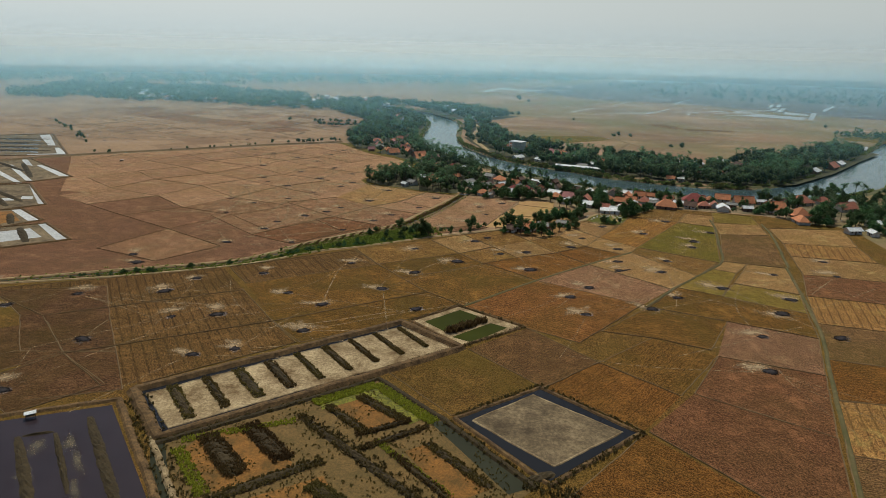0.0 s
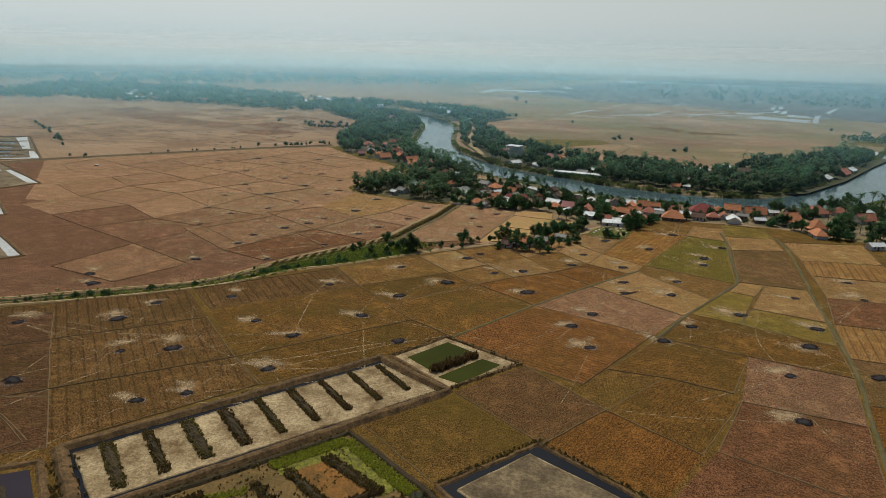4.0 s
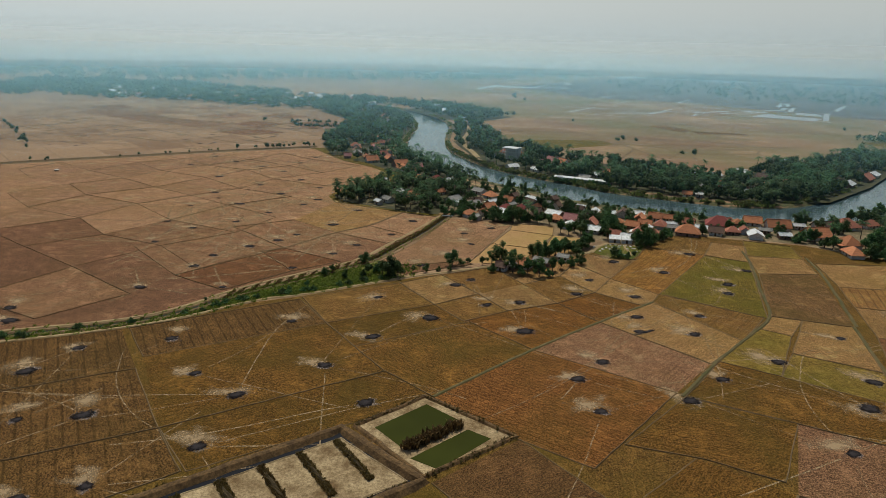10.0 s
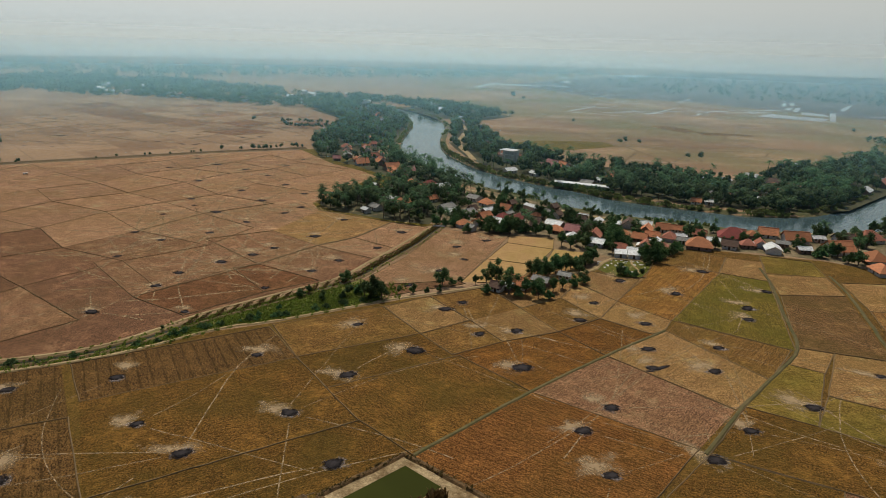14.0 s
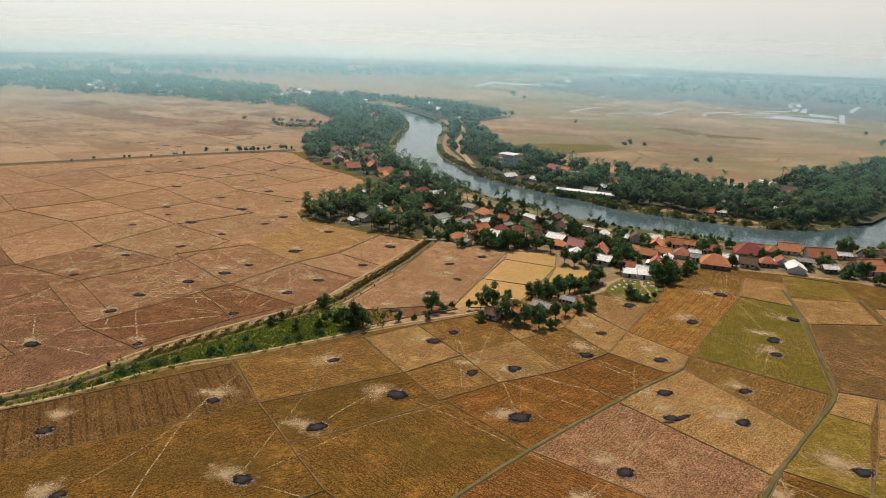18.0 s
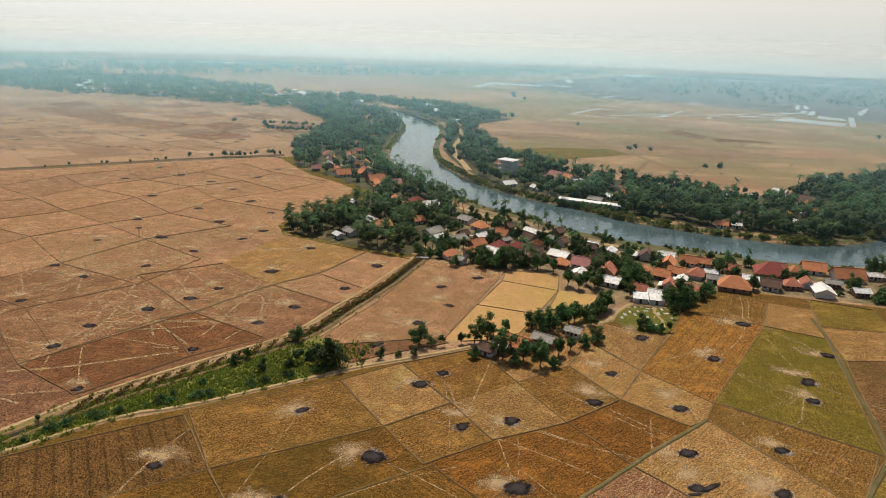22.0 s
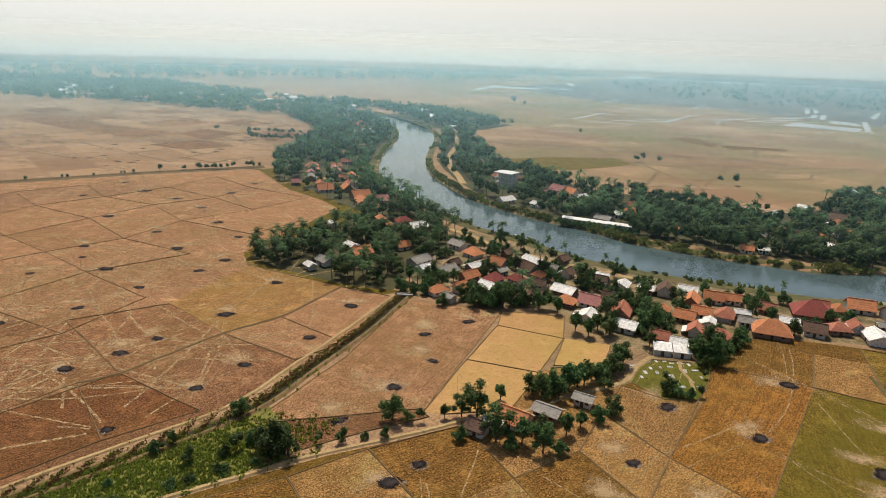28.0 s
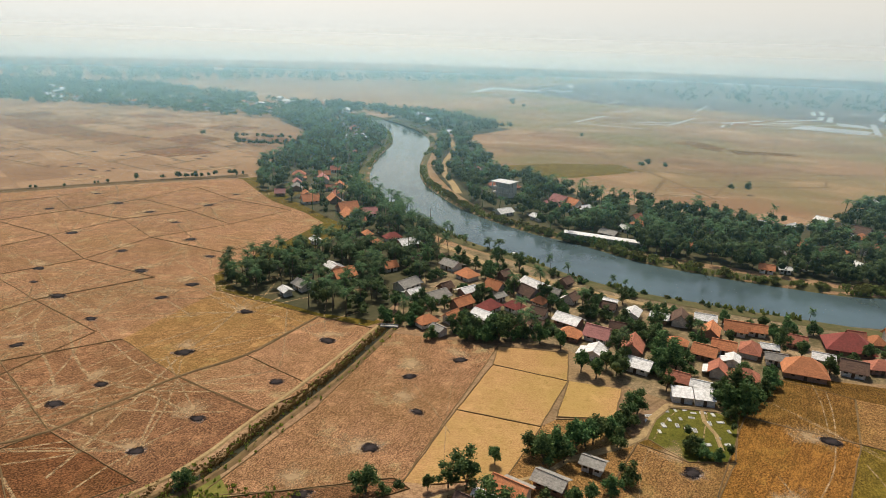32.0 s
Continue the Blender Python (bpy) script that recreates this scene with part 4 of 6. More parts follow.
# dark flooded pond to the west
sheet("pond_water", [(-175, 95), (-128, 138), (-105, 150), (-70, 112), (-60, 90)], 0.06, POND, "dark flooded fish pond")
dike([(-180, 98), (-128, 141), (-105, 153), (-68, 112), (-55, 88)], 0.5, 0.6, closed=False)
dike([(-101, 155), (-64, 112), (-50, 88)], 0.4, 0.5, BED, closed=False, label="pale dike beside the flooded pond")
for a, b, w in (((-118, 133), (-90, 104), 1.3), ((-110.4, 136), (-92, 116), 0.75), ((-107, 144), (-74, 108), 1.35), ((-117, 133.3), (-111, 136.3), 0.5)):
    mound(a, b, w, 0.6, HEDGE, "mud_bank", "low mud bank standing in the flooded pond", "mud bank")
# the weedy pond complex
sheet("pond_bed", [(-84, 135), (-39, 175), (-18, 157), (5, 133), (-20, 100), (-66, 108)], 0.05, MARSH, "silted pond floor with dry weeds")
dike([(-84, 136), (-39, 176), (-18, 158), (6, 134)], 0.5, 0.6, HEDGE, closed=False)
sheet("weed_mat", [(-52, 161), (-39, 173.5), (-22, 158), (-26, 154), (-39, 166), (-50, 157)], 0.12, WEED, "bright yellow-green pond weed", "weed")
tuft_mass("pond_weed", along_line((-53, 160), (-39, 172.5), 700, 1.8, 0.1) + along_line((-39, 172.5), (-20, 156), 800, 1.7, 0.1) + along_line((-78, 135), (-64, 120), 420, 1.6, 0.1) + along_line((-79, 138), (-55, 151), 360, 1.2, 0.1) + along_line((-33, 146), (-12, 128), 200, 1.0, 0.1),
          0.28, 0.4, WEEDLEAF, "bright yellow-green weed along the pond edge", "weed", "stuff", 6)
for poly in ([(-48, 159.5), (-41, 165.5), (-28.5, 155), (-35.5, 148)], [(-25, 142.5), (-19.5, 147), (-4, 132), (-11, 126.5)], [(-76.5, 134.5), (-75, 141), (-66, 146), (-48, 133), (-62, 121)], [(-58, 118), (-41, 130.5), (-30, 117), (-45, 108)]):
    sheet("silt_bed", poly, 0.11, BED_ORANGE, "rusty orange silt bed of a dry pond")
for a, b, w in (((-49, 159), (-35.5, 148.3), 1.3), ((-42.3, 165.5), (-28, 155.6), 1.5), ((-38, 147), (-26, 156), 0.9), ((-35.2, 141.9), (-21, 154.2), 1.1), ((-27.5, 141), (-11, 126), 0.9), ((-20.4, 146.8), (-4, 132.4), 1.3),
                ((-74, 141.3), (-59.7, 127.7), 2.7), ((-66, 147.3), (-51.4, 134.7), 2.6), ((-62.5, 118.5), (-43, 136.1), 1.7), ((-54.9, 153.7), (-16.5, 124), 1.3), ((-43, 127), (-34, 122), 2.0)):
    mound(a, b, w, 0.7, HEDGE, "scrub_mound", "dark scrub bank between silted ponds", "hedge")
    tuft_mass("scrub", along_line(a, b, int(190 * w), w, 0.25), 0.34, 0.5, SCRUB, "dry dark scrub on the bank", "scrub", "stuff", 6)
sheet("pond_water", [(-21, 156), (-18, 157), (5, 134), (0, 131)], 0.08, CANAL, "narrow green ditch beside the ponds")
sheet("pond_water", [(-86, 137), (-83, 138), (-70, 118), (-74, 116)], 0.09, CANAL, "narrow ditch round the weedy pond")

# rough growth along the dikes and over the silted floor
growth = []
for a, b, n, w in (((-104, 158), (-41, 218), 300, 1.1), ((-85, 137.5), (-19, 200), 420, 1.2), ((-101, 155), (-60, 108), 520, 3.2), ((-84, 136), (-39, 176), 420, 1.0), ((-18, 158), (6, 134.5), 260, 1.2), ((-15, 160), (7, 180), 160, 0.8), ((7, 180), (33, 160), 160, 0.8), ((33, 160), (9, 135), 200, 0.9), ((-52, 152), (-15, 124), 360, 2.4), ((-38, 219), (-23, 236), 100, 0.6), ((-23, 236), (2, 221), 120, 0.6), ((2, 221), (-18, 201), 120, 0.8)):
    growth += along_line(a, b, n, w, 0.15)
growth += along_line((3, 134), (16, 133), 160, 1.8, 0.1)
tuft_mass("dike_growth", growth[::2], 0.36, 0.6, leaf_mat("dry_dike_weeds", (0.09, 0.065, 0.022), (0.22, 0.16, 0.055)), "dry scrubby growth along the pond dikes", "scrub", "stuff", 6)
pale_growth, rnd = [], random.Random(12)
while len(pale_growth) < 1500:
    q = (rnd.uniform(-84, 5), rnd.uniform(104, 176))
    if inside(q, [(-83, 135), (-39, 174), (-18, 156), (4, 133), (-20, 104), (-66, 110)]) and noise.noise(Vector((q[0] * 0.12, q[1] * 0.12, 2))) > -0.05:
        pale_growth.append((*q, 0.06))
tuft_mass("marsh_grass", pale_growth, 0.26, 0.35, leaf_mat("olive_marsh_grass", (0.13, 0.10, 0.025), (0.29, 0.21, 0.06)), "olive and straw marsh grass on the silted floor", "grass", "stuff", 5)

# ---- pond farms at the western edge, pans in the far plain ----
PALE = surface("pale_silt_water_edge", (0.62, 0.60, 0.57), (0.50, 0.47, 0.43), 0.5, 0.05, 0.5)
WEST_BEDS = [[(-560, 600), (-512, 630), (-500, 634), (-394, 516), (-442, 497), (-470, 490)], [(-440, 470), (-408, 491), (-325, 429), (-338, 407), (-352, 395)], [(-360, 385), (-335, 401), (-282, 349), (-296, 331)], [(-302, 328), (-286, 336), (-258, 316), (-268, 299)], [(-272, 296), (-251, 311), (-219, 286), (-240, 267)]]
for poly in WEST_BEDS:
    sheet("pond_bed", poly, 0.05, BED_GREY, "dark silty fish pond bed with earth banks")
    dike(poly, 0.5, 0.6)
for poly in ([(-505, 621), (-501, 631), (-441, 562), (-447, 560)], [(-432, 549), (-428, 550), (-396, 518), (-423, 504), (-427, 509), (-407, 520)], [(-381, 464), (-380, 467), (-326, 430), (-335, 429)], [(-411, 484), (-407, 486), (-382, 461), (-390, 464)],
             [(-392, 439), (-342, 402), (-342, 398), (-384, 428)], [(-404, 461), (-400, 462), (-341, 410), (-345, 409)], [(-335, 400), (-331, 398), (-283, 350), (-287, 349), (-308, 371)], [(-311, 365), (-304, 366), (-299, 359), (-306, 358)],
             [(-324, 355), (-312, 360), (-307, 354), (-319, 350)], [(-291, 333), (-287, 335), (-260, 316), (-264, 313)], [(-254, 308), (-251, 310), (-220, 286), (-225, 284)], [(-264, 289), (-252, 300), (-235, 287), (-248, 275)]):
    sheet("pond_water", poly, 0.1, PALE, "pale shallow water in a fish pond")
for a, b in (((-540, 585), (-474, 598)), ((-520, 560), (-455, 573)), ((-500, 538), (-437, 551)), ((-484, 520), (-423, 533)), ((-420, 470), (-372, 440)), ((-398, 470), (-350, 420)), ((-345, 380), (-300, 352)), ((-340, 372), (-300, 340)), ((-285, 325), (-268, 306)), ((-258, 300), (-236, 278))):
    mound(a, b, 2.0, 0.8, HEDGE, "mud_bank", "dark grassy bank between fish ponds", "mud bank")
for a, b in (((-530, 592), (-480, 592)), ((-510, 566), (-462, 566)), ((-491, 545), (-445, 545)), ((-475, 528), (-430, 526))):
    sheet("pond_water", [a, (b[0], b[1]), (b[0] + 5, b[1] - 7), (a[0] + 5, a[1] - 7)], 0.09, POND, "dark still water in a fish pond")
sheet("silt_bed", [(-298, 326), (-288, 330), (-268, 312), (-274, 304)], 0.09, BED_ORANGE, "rusty silt bed of a shallow pond")
PANS = [((338, 1146), (377, 1192), (441, 1142), (414, 1098)), ((486, 1248), (496, 1251), (436, 1108), (427, 1106)), ((258, 1178), (330, 1232), (333, 1224), (262, 1172)), ((350, 1236), (430, 1290), (425, 1276), (354, 1226)), ((300, 1180), (390, 1236), (392, 1228), (304, 1174)), ((466, 1410), (487, 1451), (466, 1380), (447, 1345)),
        ((497, 1455), (506, 1459), (483, 1388), (466, 1362)), ((451, 1337), (464, 1342), (434, 1279), (427, 1283)), ((469, 1344), (479, 1349), (437, 1250), (432, 1262)), ((441, 1248), (467, 1224), (458, 1182), (424, 1200)), ((537, 1333), (606, 1455), (597, 1424), (520, 1280)),
        ((338, 2722), (547, 2687), (512, 2512), (309, 2486)), ((-85, 1796), (20, 1764), (20, 1718), (-81, 1720)), ((-126, 1640), (-88, 1850), (-79, 1770), (-118, 1595)), ((90, 2056), (107, 2066), (109, 1930), (93, 1922)), ((40, 1790), (92, 1770), (92, 1742), (40, 1760)), ((600, 2500), (760, 2480), (750, 2400), (600, 2440))]
for quad in PANS:
    sheet("salt_pan", quad, 0.09, SALT, "pale shallow pan far across the plain")

# ---- burnt straw heaps and chaff ----
ASH_SPOTS_SOUTH = [
    (-139, 152), (-99, 181), (-139, 185), (-88, 187), (76, 201), (-72, 204), (-185, 206), (-121, 207), (-106, 212), (-167, 221), (82, 227), (-73, 228),
    (-38, 230), (-137, 230), (109, 231), (24, 236), (-90, 237), (-132, 246), (49, 246), (-55, 248), (96, 250), (19, 253), (-108, 257), (61, 260), (-168, 260),
    (27, 265), (105, 266), (-176, 270), (-46, 270), (82, 275), (-76, 277), (3, 283), (-30, 289), (42, 290), (60, 291), (-144, 297), (109, 297), (136, 300),
]
ASH_SPOTS_MID = [
    (43, 303), (-113, 303), (-11, 304), (-52, 304), (66, 308), (1, 309), (139, 321), (23, 322), (-25, 323), (45, 323), (-136, 324), (-95, 330),
    (-19, 330), (83, 334), (29, 339), (-135, 339), (-42, 344), (86, 345), (-84, 352), (-171, 353), (-125, 355), (62, 355), (-32, 363), (99, 365), (42, 366),
    (-116, 367), (-77, 367), (-111, 378), (-166, 379), (-24, 380), (79, 385), (-185, 388), (-65, 388), (-150, 395), (-29, 398), (-99, 400), (-16, 411),
]
ASH_SPOTS_NORTH = [
    (-59, 416), (-141, 417), (-190, 422), (-94, 433), (-165, 433), (-129, 439), (-184, 444), (-125, 454), (-193, 458), (-152, 464), (-175, 486), (-134, 487),
    (-214, 506), (-155, 509), (-177, 535), (-256, 545), (-201, 551), (-229, 565), (-178, 573), (-255, 584), (-175, 602),
]


def blot(rx, ry, z, n, rough, seed):
    """An uneven flat heap: rings of points, highest in the middle."""
    rnd = random.Random(seed)
    waves = [(j, rnd.uniform(0, 6.28), rnd.uniform(0.3, 1) * rough / j ** 0.5) for j in range(1, 7)]
    wob = [1 + sum(h * math.sin(j * 6.2832 * i / n + o) for j, o, h in waves) for i in range(n)]
    verts, faces, uvs = [(0, 0, z)], [], [(0, 0)]
    for r in (0.5, 1.0):
        for i in range(n):
            a = 6.2832 * i / n
            k = wob[i] if r > 0.9 else (1 + wob[i]) / 2
            verts.append((rx * r * k * math.cos(a), ry * r * k * math.sin(a), z * (0.7 if r < 0.9 else 0.02)))
            uvs.append((r * math.cos(a), r * math.sin(a)))
    for i in range(n):
        j = (i + 1) % n
        faces += [(0, 1 + i, 1 + j), (1 + i, 1 + n + i, 1 + n + j, 1 + j)]
    return verts, faces, uvs


CHAFF_MESH, ASH_MESH, RIM_MESH = [], [], []
for k in range(6):
    v, f, u = blot(1, 1, 0.02, 32, 0.3, k)
    CHAFF_MESH.append(mesh_of("chaff", v, f, CHAFF, u))
    CHAFF_MESH_DATA = (v, f, u)
    v, f, u = blot(2.45 + 0.2 * k, 1.85 + 0.12 * k, 0.2, 40, 0.12, k + 20)
    ASH_MESH.append(mesh_of("ash_core", v, f, ASH, u))
    v, f, u = blot(3.9 + 0.25 * k, 3.1 + 0.15 * k, 0.03, 40, 0.14, k + 40)
    RIM_MESH.append(mesh_of("ash_rim", v, f, RIM, [(a * 1.1, b * 1.1) for a, b in u]))
for x, y in ASH_SPOTS_SOUTH + ASH_SPOTS_MID + ASH_SPOTS_NORTH:
    k = random.randrange(6)
    scale = Matrix.Scale(random.uniform(0.78, 1.2), 4)
    heap = new("burnt_patch", RIM_MESH[k])
    heap.matrix_basis = pose(x, y, 0.085, 0, 0, random.uniform(-25, 25)) @ scale
    tagged(heap, "round black patch of burnt rice straw on stubble", "burnt patch", "burnt straw patches")
    ash = new("ash_core", ASH_MESH[k])
    ash.parent = heap
    ash.matrix_basis = pose(random.uniform(-0.3, 0.3), random.uniform(-0.3, 0.3), 0.01, 0, 0, random.uniform(0, 30))
    if random.random() < 0.85:
        fan = new("chaff_patch", CHAFF_MESH[k])
        sx, sy = random.uniform(5, 11), random.uniform(3.5, 7.5)
        fan.matrix_basis = pose(x + random.uniform(-5, -1), y + random.uniform(-1, 7), 0.07, 0, 0, random.uniform(-40, 40)) @ Matrix.Diagonal((sx, sy, 1, 1))
        tagged(fan, "pale threshed chaff scattered over stubble", "chaff", "chaff patches")
# trodden trails that run out from the burnt patches
tv, tf = [], []
rnd = random.Random(77)
for x, y in ASH_SPOTS_SOUTH + ASH_SPOTS_MID + ASH_SPOTS_NORTH:
    for _ in range(rnd.choice((1, 2, 3, 4, 5)) + (5 if x < -60 and y > 290 else 0)):
        a, long, bend = rnd.uniform(0, 6.2832), rnd.uniform(14, 70), rnd.gauss(0, 0.008)
        p, line = Vector((x, y)), []
        for i in range(int(long / 1.5)):
            a += bend + rnd.gauss(0, 0.02)
            p = p + Vector((math.cos(a), math.sin(a))) * 1.5
            if i > 1:
                line.append(p.copy())
        if len(line) < 2 or any(near_line(q, TRACK_NORTH, 8) or near_line(q, TRACK_SOUTH, 6) for q in line[::4]):
            continue
        w = rnd.uniform(0.1, 0.2) * (2.2 if x < -60 and y > 290 else 1)
        v, f = rail(line, [(-w, 0.064), (w, 0.064)])
        k = len(tv)
        tv += v
        tf += [tuple(i + k for i in q) for q in f]
tagged(piece("trodden_trails", tv, tf, trail_mat()), "pale trodden straw trails across the stubble", "trail", kind="stuff")
# burnt patches and chaff across the far paddies, too many to tell apart
rnd = random.Random(31)
for name, mat, count, size, label in (("far_chaff", CHAFF, 170, (5, 13), "pale chaff scattered over the far paddies"), ("far_burnt_patches", ASH, 120, (2.2, 4.2), "dark burnt straw patches on the far paddies")):
    fv, ff, fu = [], [], []
    while len(ff) < count * 64:
        x, y = rnd.uniform(-640, -190), rnd.uniform(600, 1020)
        if not inside((x, y), [(-215, 672), (-330, 590), (-440, 500), (-640, 720), (-640, 1010), (-420, 1000), (-300, 960), (-235, 860)]):
            continue
        sx, k = rnd.uniform(*size), len(fv)
        sy = sx * rnd.uniform(0.5, 0.8)
        v, f, u = blot(1, 1, 0.05, 32, 0.25, rnd.randrange(99))
        fv += [(x + sx * a, y + sy * b, 0.09 + c) for a, b, c in v]
        ff += [tuple(i + k for i in q) for q in f]
        fu += u
    tagged(piece(name, fv, ff, mat, uvs=fu), label, "burnt patch" if mat is ASH else "chaff", kind="stuff")
# scum drifting on the flooded pond
SCUM = litter_mat("drifting_pond_scum", (0.22, 0.18, 0.12), (0.12, 0.09, 0.06), 0.7)
scum_mesh = mesh_of("scum", CHAFF_MESH_DATA[0], CHAFF_MESH_DATA[1], SCUM, CHAFF_MESH_DATA[2])
for x, y, sx, sy, turn in ((-111, 131, 3.5, 5, 40), (-104, 133, 2.5, 6, 40), (-98, 127, 2, 7, 42), (-92, 118, 2, 6, 42), (-106, 121, 3, 5, 40)):
    scum = new("pond_scum", scum_mesh)
    scum.matrix_basis = pose(x, y, 0.075, 0, 0, turn) @ Matrix.Diagonal((sx, sy, 0.3, 1))
    tagged(scum, "pale scum drifting on dark pond water", "scum", "pond scum")
# two long scorched streaks
for x, y, turn, s in ((45, 291, 35, 0.9), (41, 288, 15, 0.6)):
    streak = new("burnt_patch", ASH_MESH[2])
    streak.matrix_basis = pose(x, y, 0.06, 0, 0, turn) @ Matrix.Diagonal((s * 1.5, s * 0.5, 1, 1))
    tagged(streak, "long black scorched streak on pale stubble", "burnt patch", "burnt straw patches")


def pond_hut(x, y, turn):
    root = thing("pond_hut", x, y, 0.6, turn, "small guard hut on a pond dike with a white roof", "hut")
    root.scale = (0.8, 0.8, 0.6)
    v, f = gable(2.9, 1.8, 1.5, 0.25, 0.25)
    piece("roof", v, f, TILE["w"], root)
    v, f = box(-1.35, -0.8, 0.3, 1.35, 0.8, 1.5)
    piece("wall", v, f, WOOD, root)
    for sx in (-1.3, 1.3):
        for sy in (-0.7, 0.7):
            v, f = box(sx - 0.08, sy - 0.08, -0.6, sx + 0.08, sy + 0.08, 0.4)
            piece("post", v, f, WOOD, root)


# ditches, bunds and puddled strips across the far plain
dv, df = [[], []], [[], []]
rnd = random.Random(5)
for i in range(190):
    y = rnd.uniform(650, 1800)
    x = rnd.uniform(-20, 220) + (y - 650) * rnd.uniform(0.0, 0.55)
    a = rnd.choice((0.25, 0.25, -0.35, 1.2, 1.9)) + rnd.gauss(0, 0.05)
    long, w = rnd.uniform(25, 130), rnd.uniform(0.5, 1.6) * (0.6 + y / 1500)
    k = int(rnd.random() < 0.6 and y > 1080)
    p0 = Vector((x, y))
    p1 = p0 + Vector((math.cos(a), math.sin(a))) * long
    if bank_gap(p0.x, p0.y) < 110 and y < 720 or bank_gap(p1.x, p1.y) < 60 or bank_gap(p0.x, p0.y) < 60:
        continue
    v, f = rail([p0.lerp(p1, j / 6) for j in range(7)], [(-w, 0.03), (0, 0.12), (w, 0.03)])
    m = len(dv[k])
    dv[k] += v
    df[k] += [tuple(j + m for j in q) for q in f]
for i in range(130):
    y = rnd.uniform(640, 1040)
    p0 = Vector((rnd.uniform(-560, -225) - (y - 640) * 0.2, y))
    a, long, w = rnd.choice((2.68, 2.68, 1.1)) + rnd.gauss(0, 0.06), rnd.uniform(8, 70), rnd.uniform(0.4, 1.1)
    p1 = p0 + Vector((math.cos(a), math.sin(a))) * long
    v, f = rail([p0.lerp(p1, j / 6) for j in range(7)], [(-w, 0.05), (0, 0.3), (w, 0.05)])
    m = len(dv[0])
    dv[0] += v
    df[0] += [tuple(j + m for j in q) for q in f]
tagged(piece("plain_ditches", dv[0], df[0], BUND), "dark weedy ditches across the far plain", "ditch", kind="stuff")
tagged(piece("plain_puddles", dv[1], df[1], SALT), "pale shallow water strips across the far plain", "puddle", kind="stuff")


# ---- houses ----
def gable(w, d, wall_h, rise, over, thick=0.14):
    """Roof of two slopes, ridge along x."""
    x, y = w / 2 + over, d / 2 + over
    drop = rise * over / (d / 2)
    z0, z1 = wall_h - drop, wall_h + rise
    v = []
    for t in (0, thick):
        v += [(-x, -y, z0 + t), (x, -y, z0 + t), (x, 0, z1 + t), (-x, 0, z1 + t), (-x, y, z0 + t), (x, y, z0 + t)]
    f = [(6, 7, 8, 9), (9, 8, 11, 10), (3, 2, 1, 0), (4, 5, 2, 3), (0, 1, 7, 6), (5, 4, 10, 11), (1, 2, 8, 7), (2, 5, 11, 8), (3, 0, 6, 9), (4, 3, 9, 10)]
    return v, f


def hip(w, d, wall_h, rise, over, thick=0.14):
    x, y, r = w / 2 + over, d / 2 + over, max(w - d, 0.6) / 2
    z0, z1 = wall_h - rise * over / (d / 2), wall_h + rise
    v = []
    for t in (0, thick):
        v += [(-x, -y, z0 + t), (x, -y, z0 + t), (x, y, z0 + t), (-x, y, z0 + t), (-r, 0, z1 + t), (r, 0, z1 + t)]
    f = [(6, 7, 11, 10), (7, 8, 11), (8, 9, 10, 11), (9, 6, 10), (3, 2, 1, 0), (0, 1, 7, 6), (1, 2, 8, 7), (2, 3, 9, 8), (3, 0, 6, 9)]
    return v, f


def lap_rows(w, d, wall_h, rise, over):
    """Raised course lines up both slopes."""
    bits = []
    rows = 5
    x = w / 2 + over
    for s in (-1, 1):
        for i in range(rows):
            t = (i + 0.5) / rows
            y = s * (d / 2 + over) * (1 - t)
            z = wall_h - rise * over / (d / 2) + (rise + rise * over / (d / 2)) * t + 0.14
            bits.append(box(-x, y - 0.05, z - 0.05, x, y + 0.05, z + 0.012))
    return joined(*bits)


WALLS = [PLASTER, PLASTER, BRICKWALL]
ROOF_WORDS = {"o": "orange clay tile", "r": "red-brown clay tile", "d": "dark red tile", "b": "weathered brown tile", "w": "white sheet metal", "g": "grey fibre sheet", "p": "faded pink tile"}


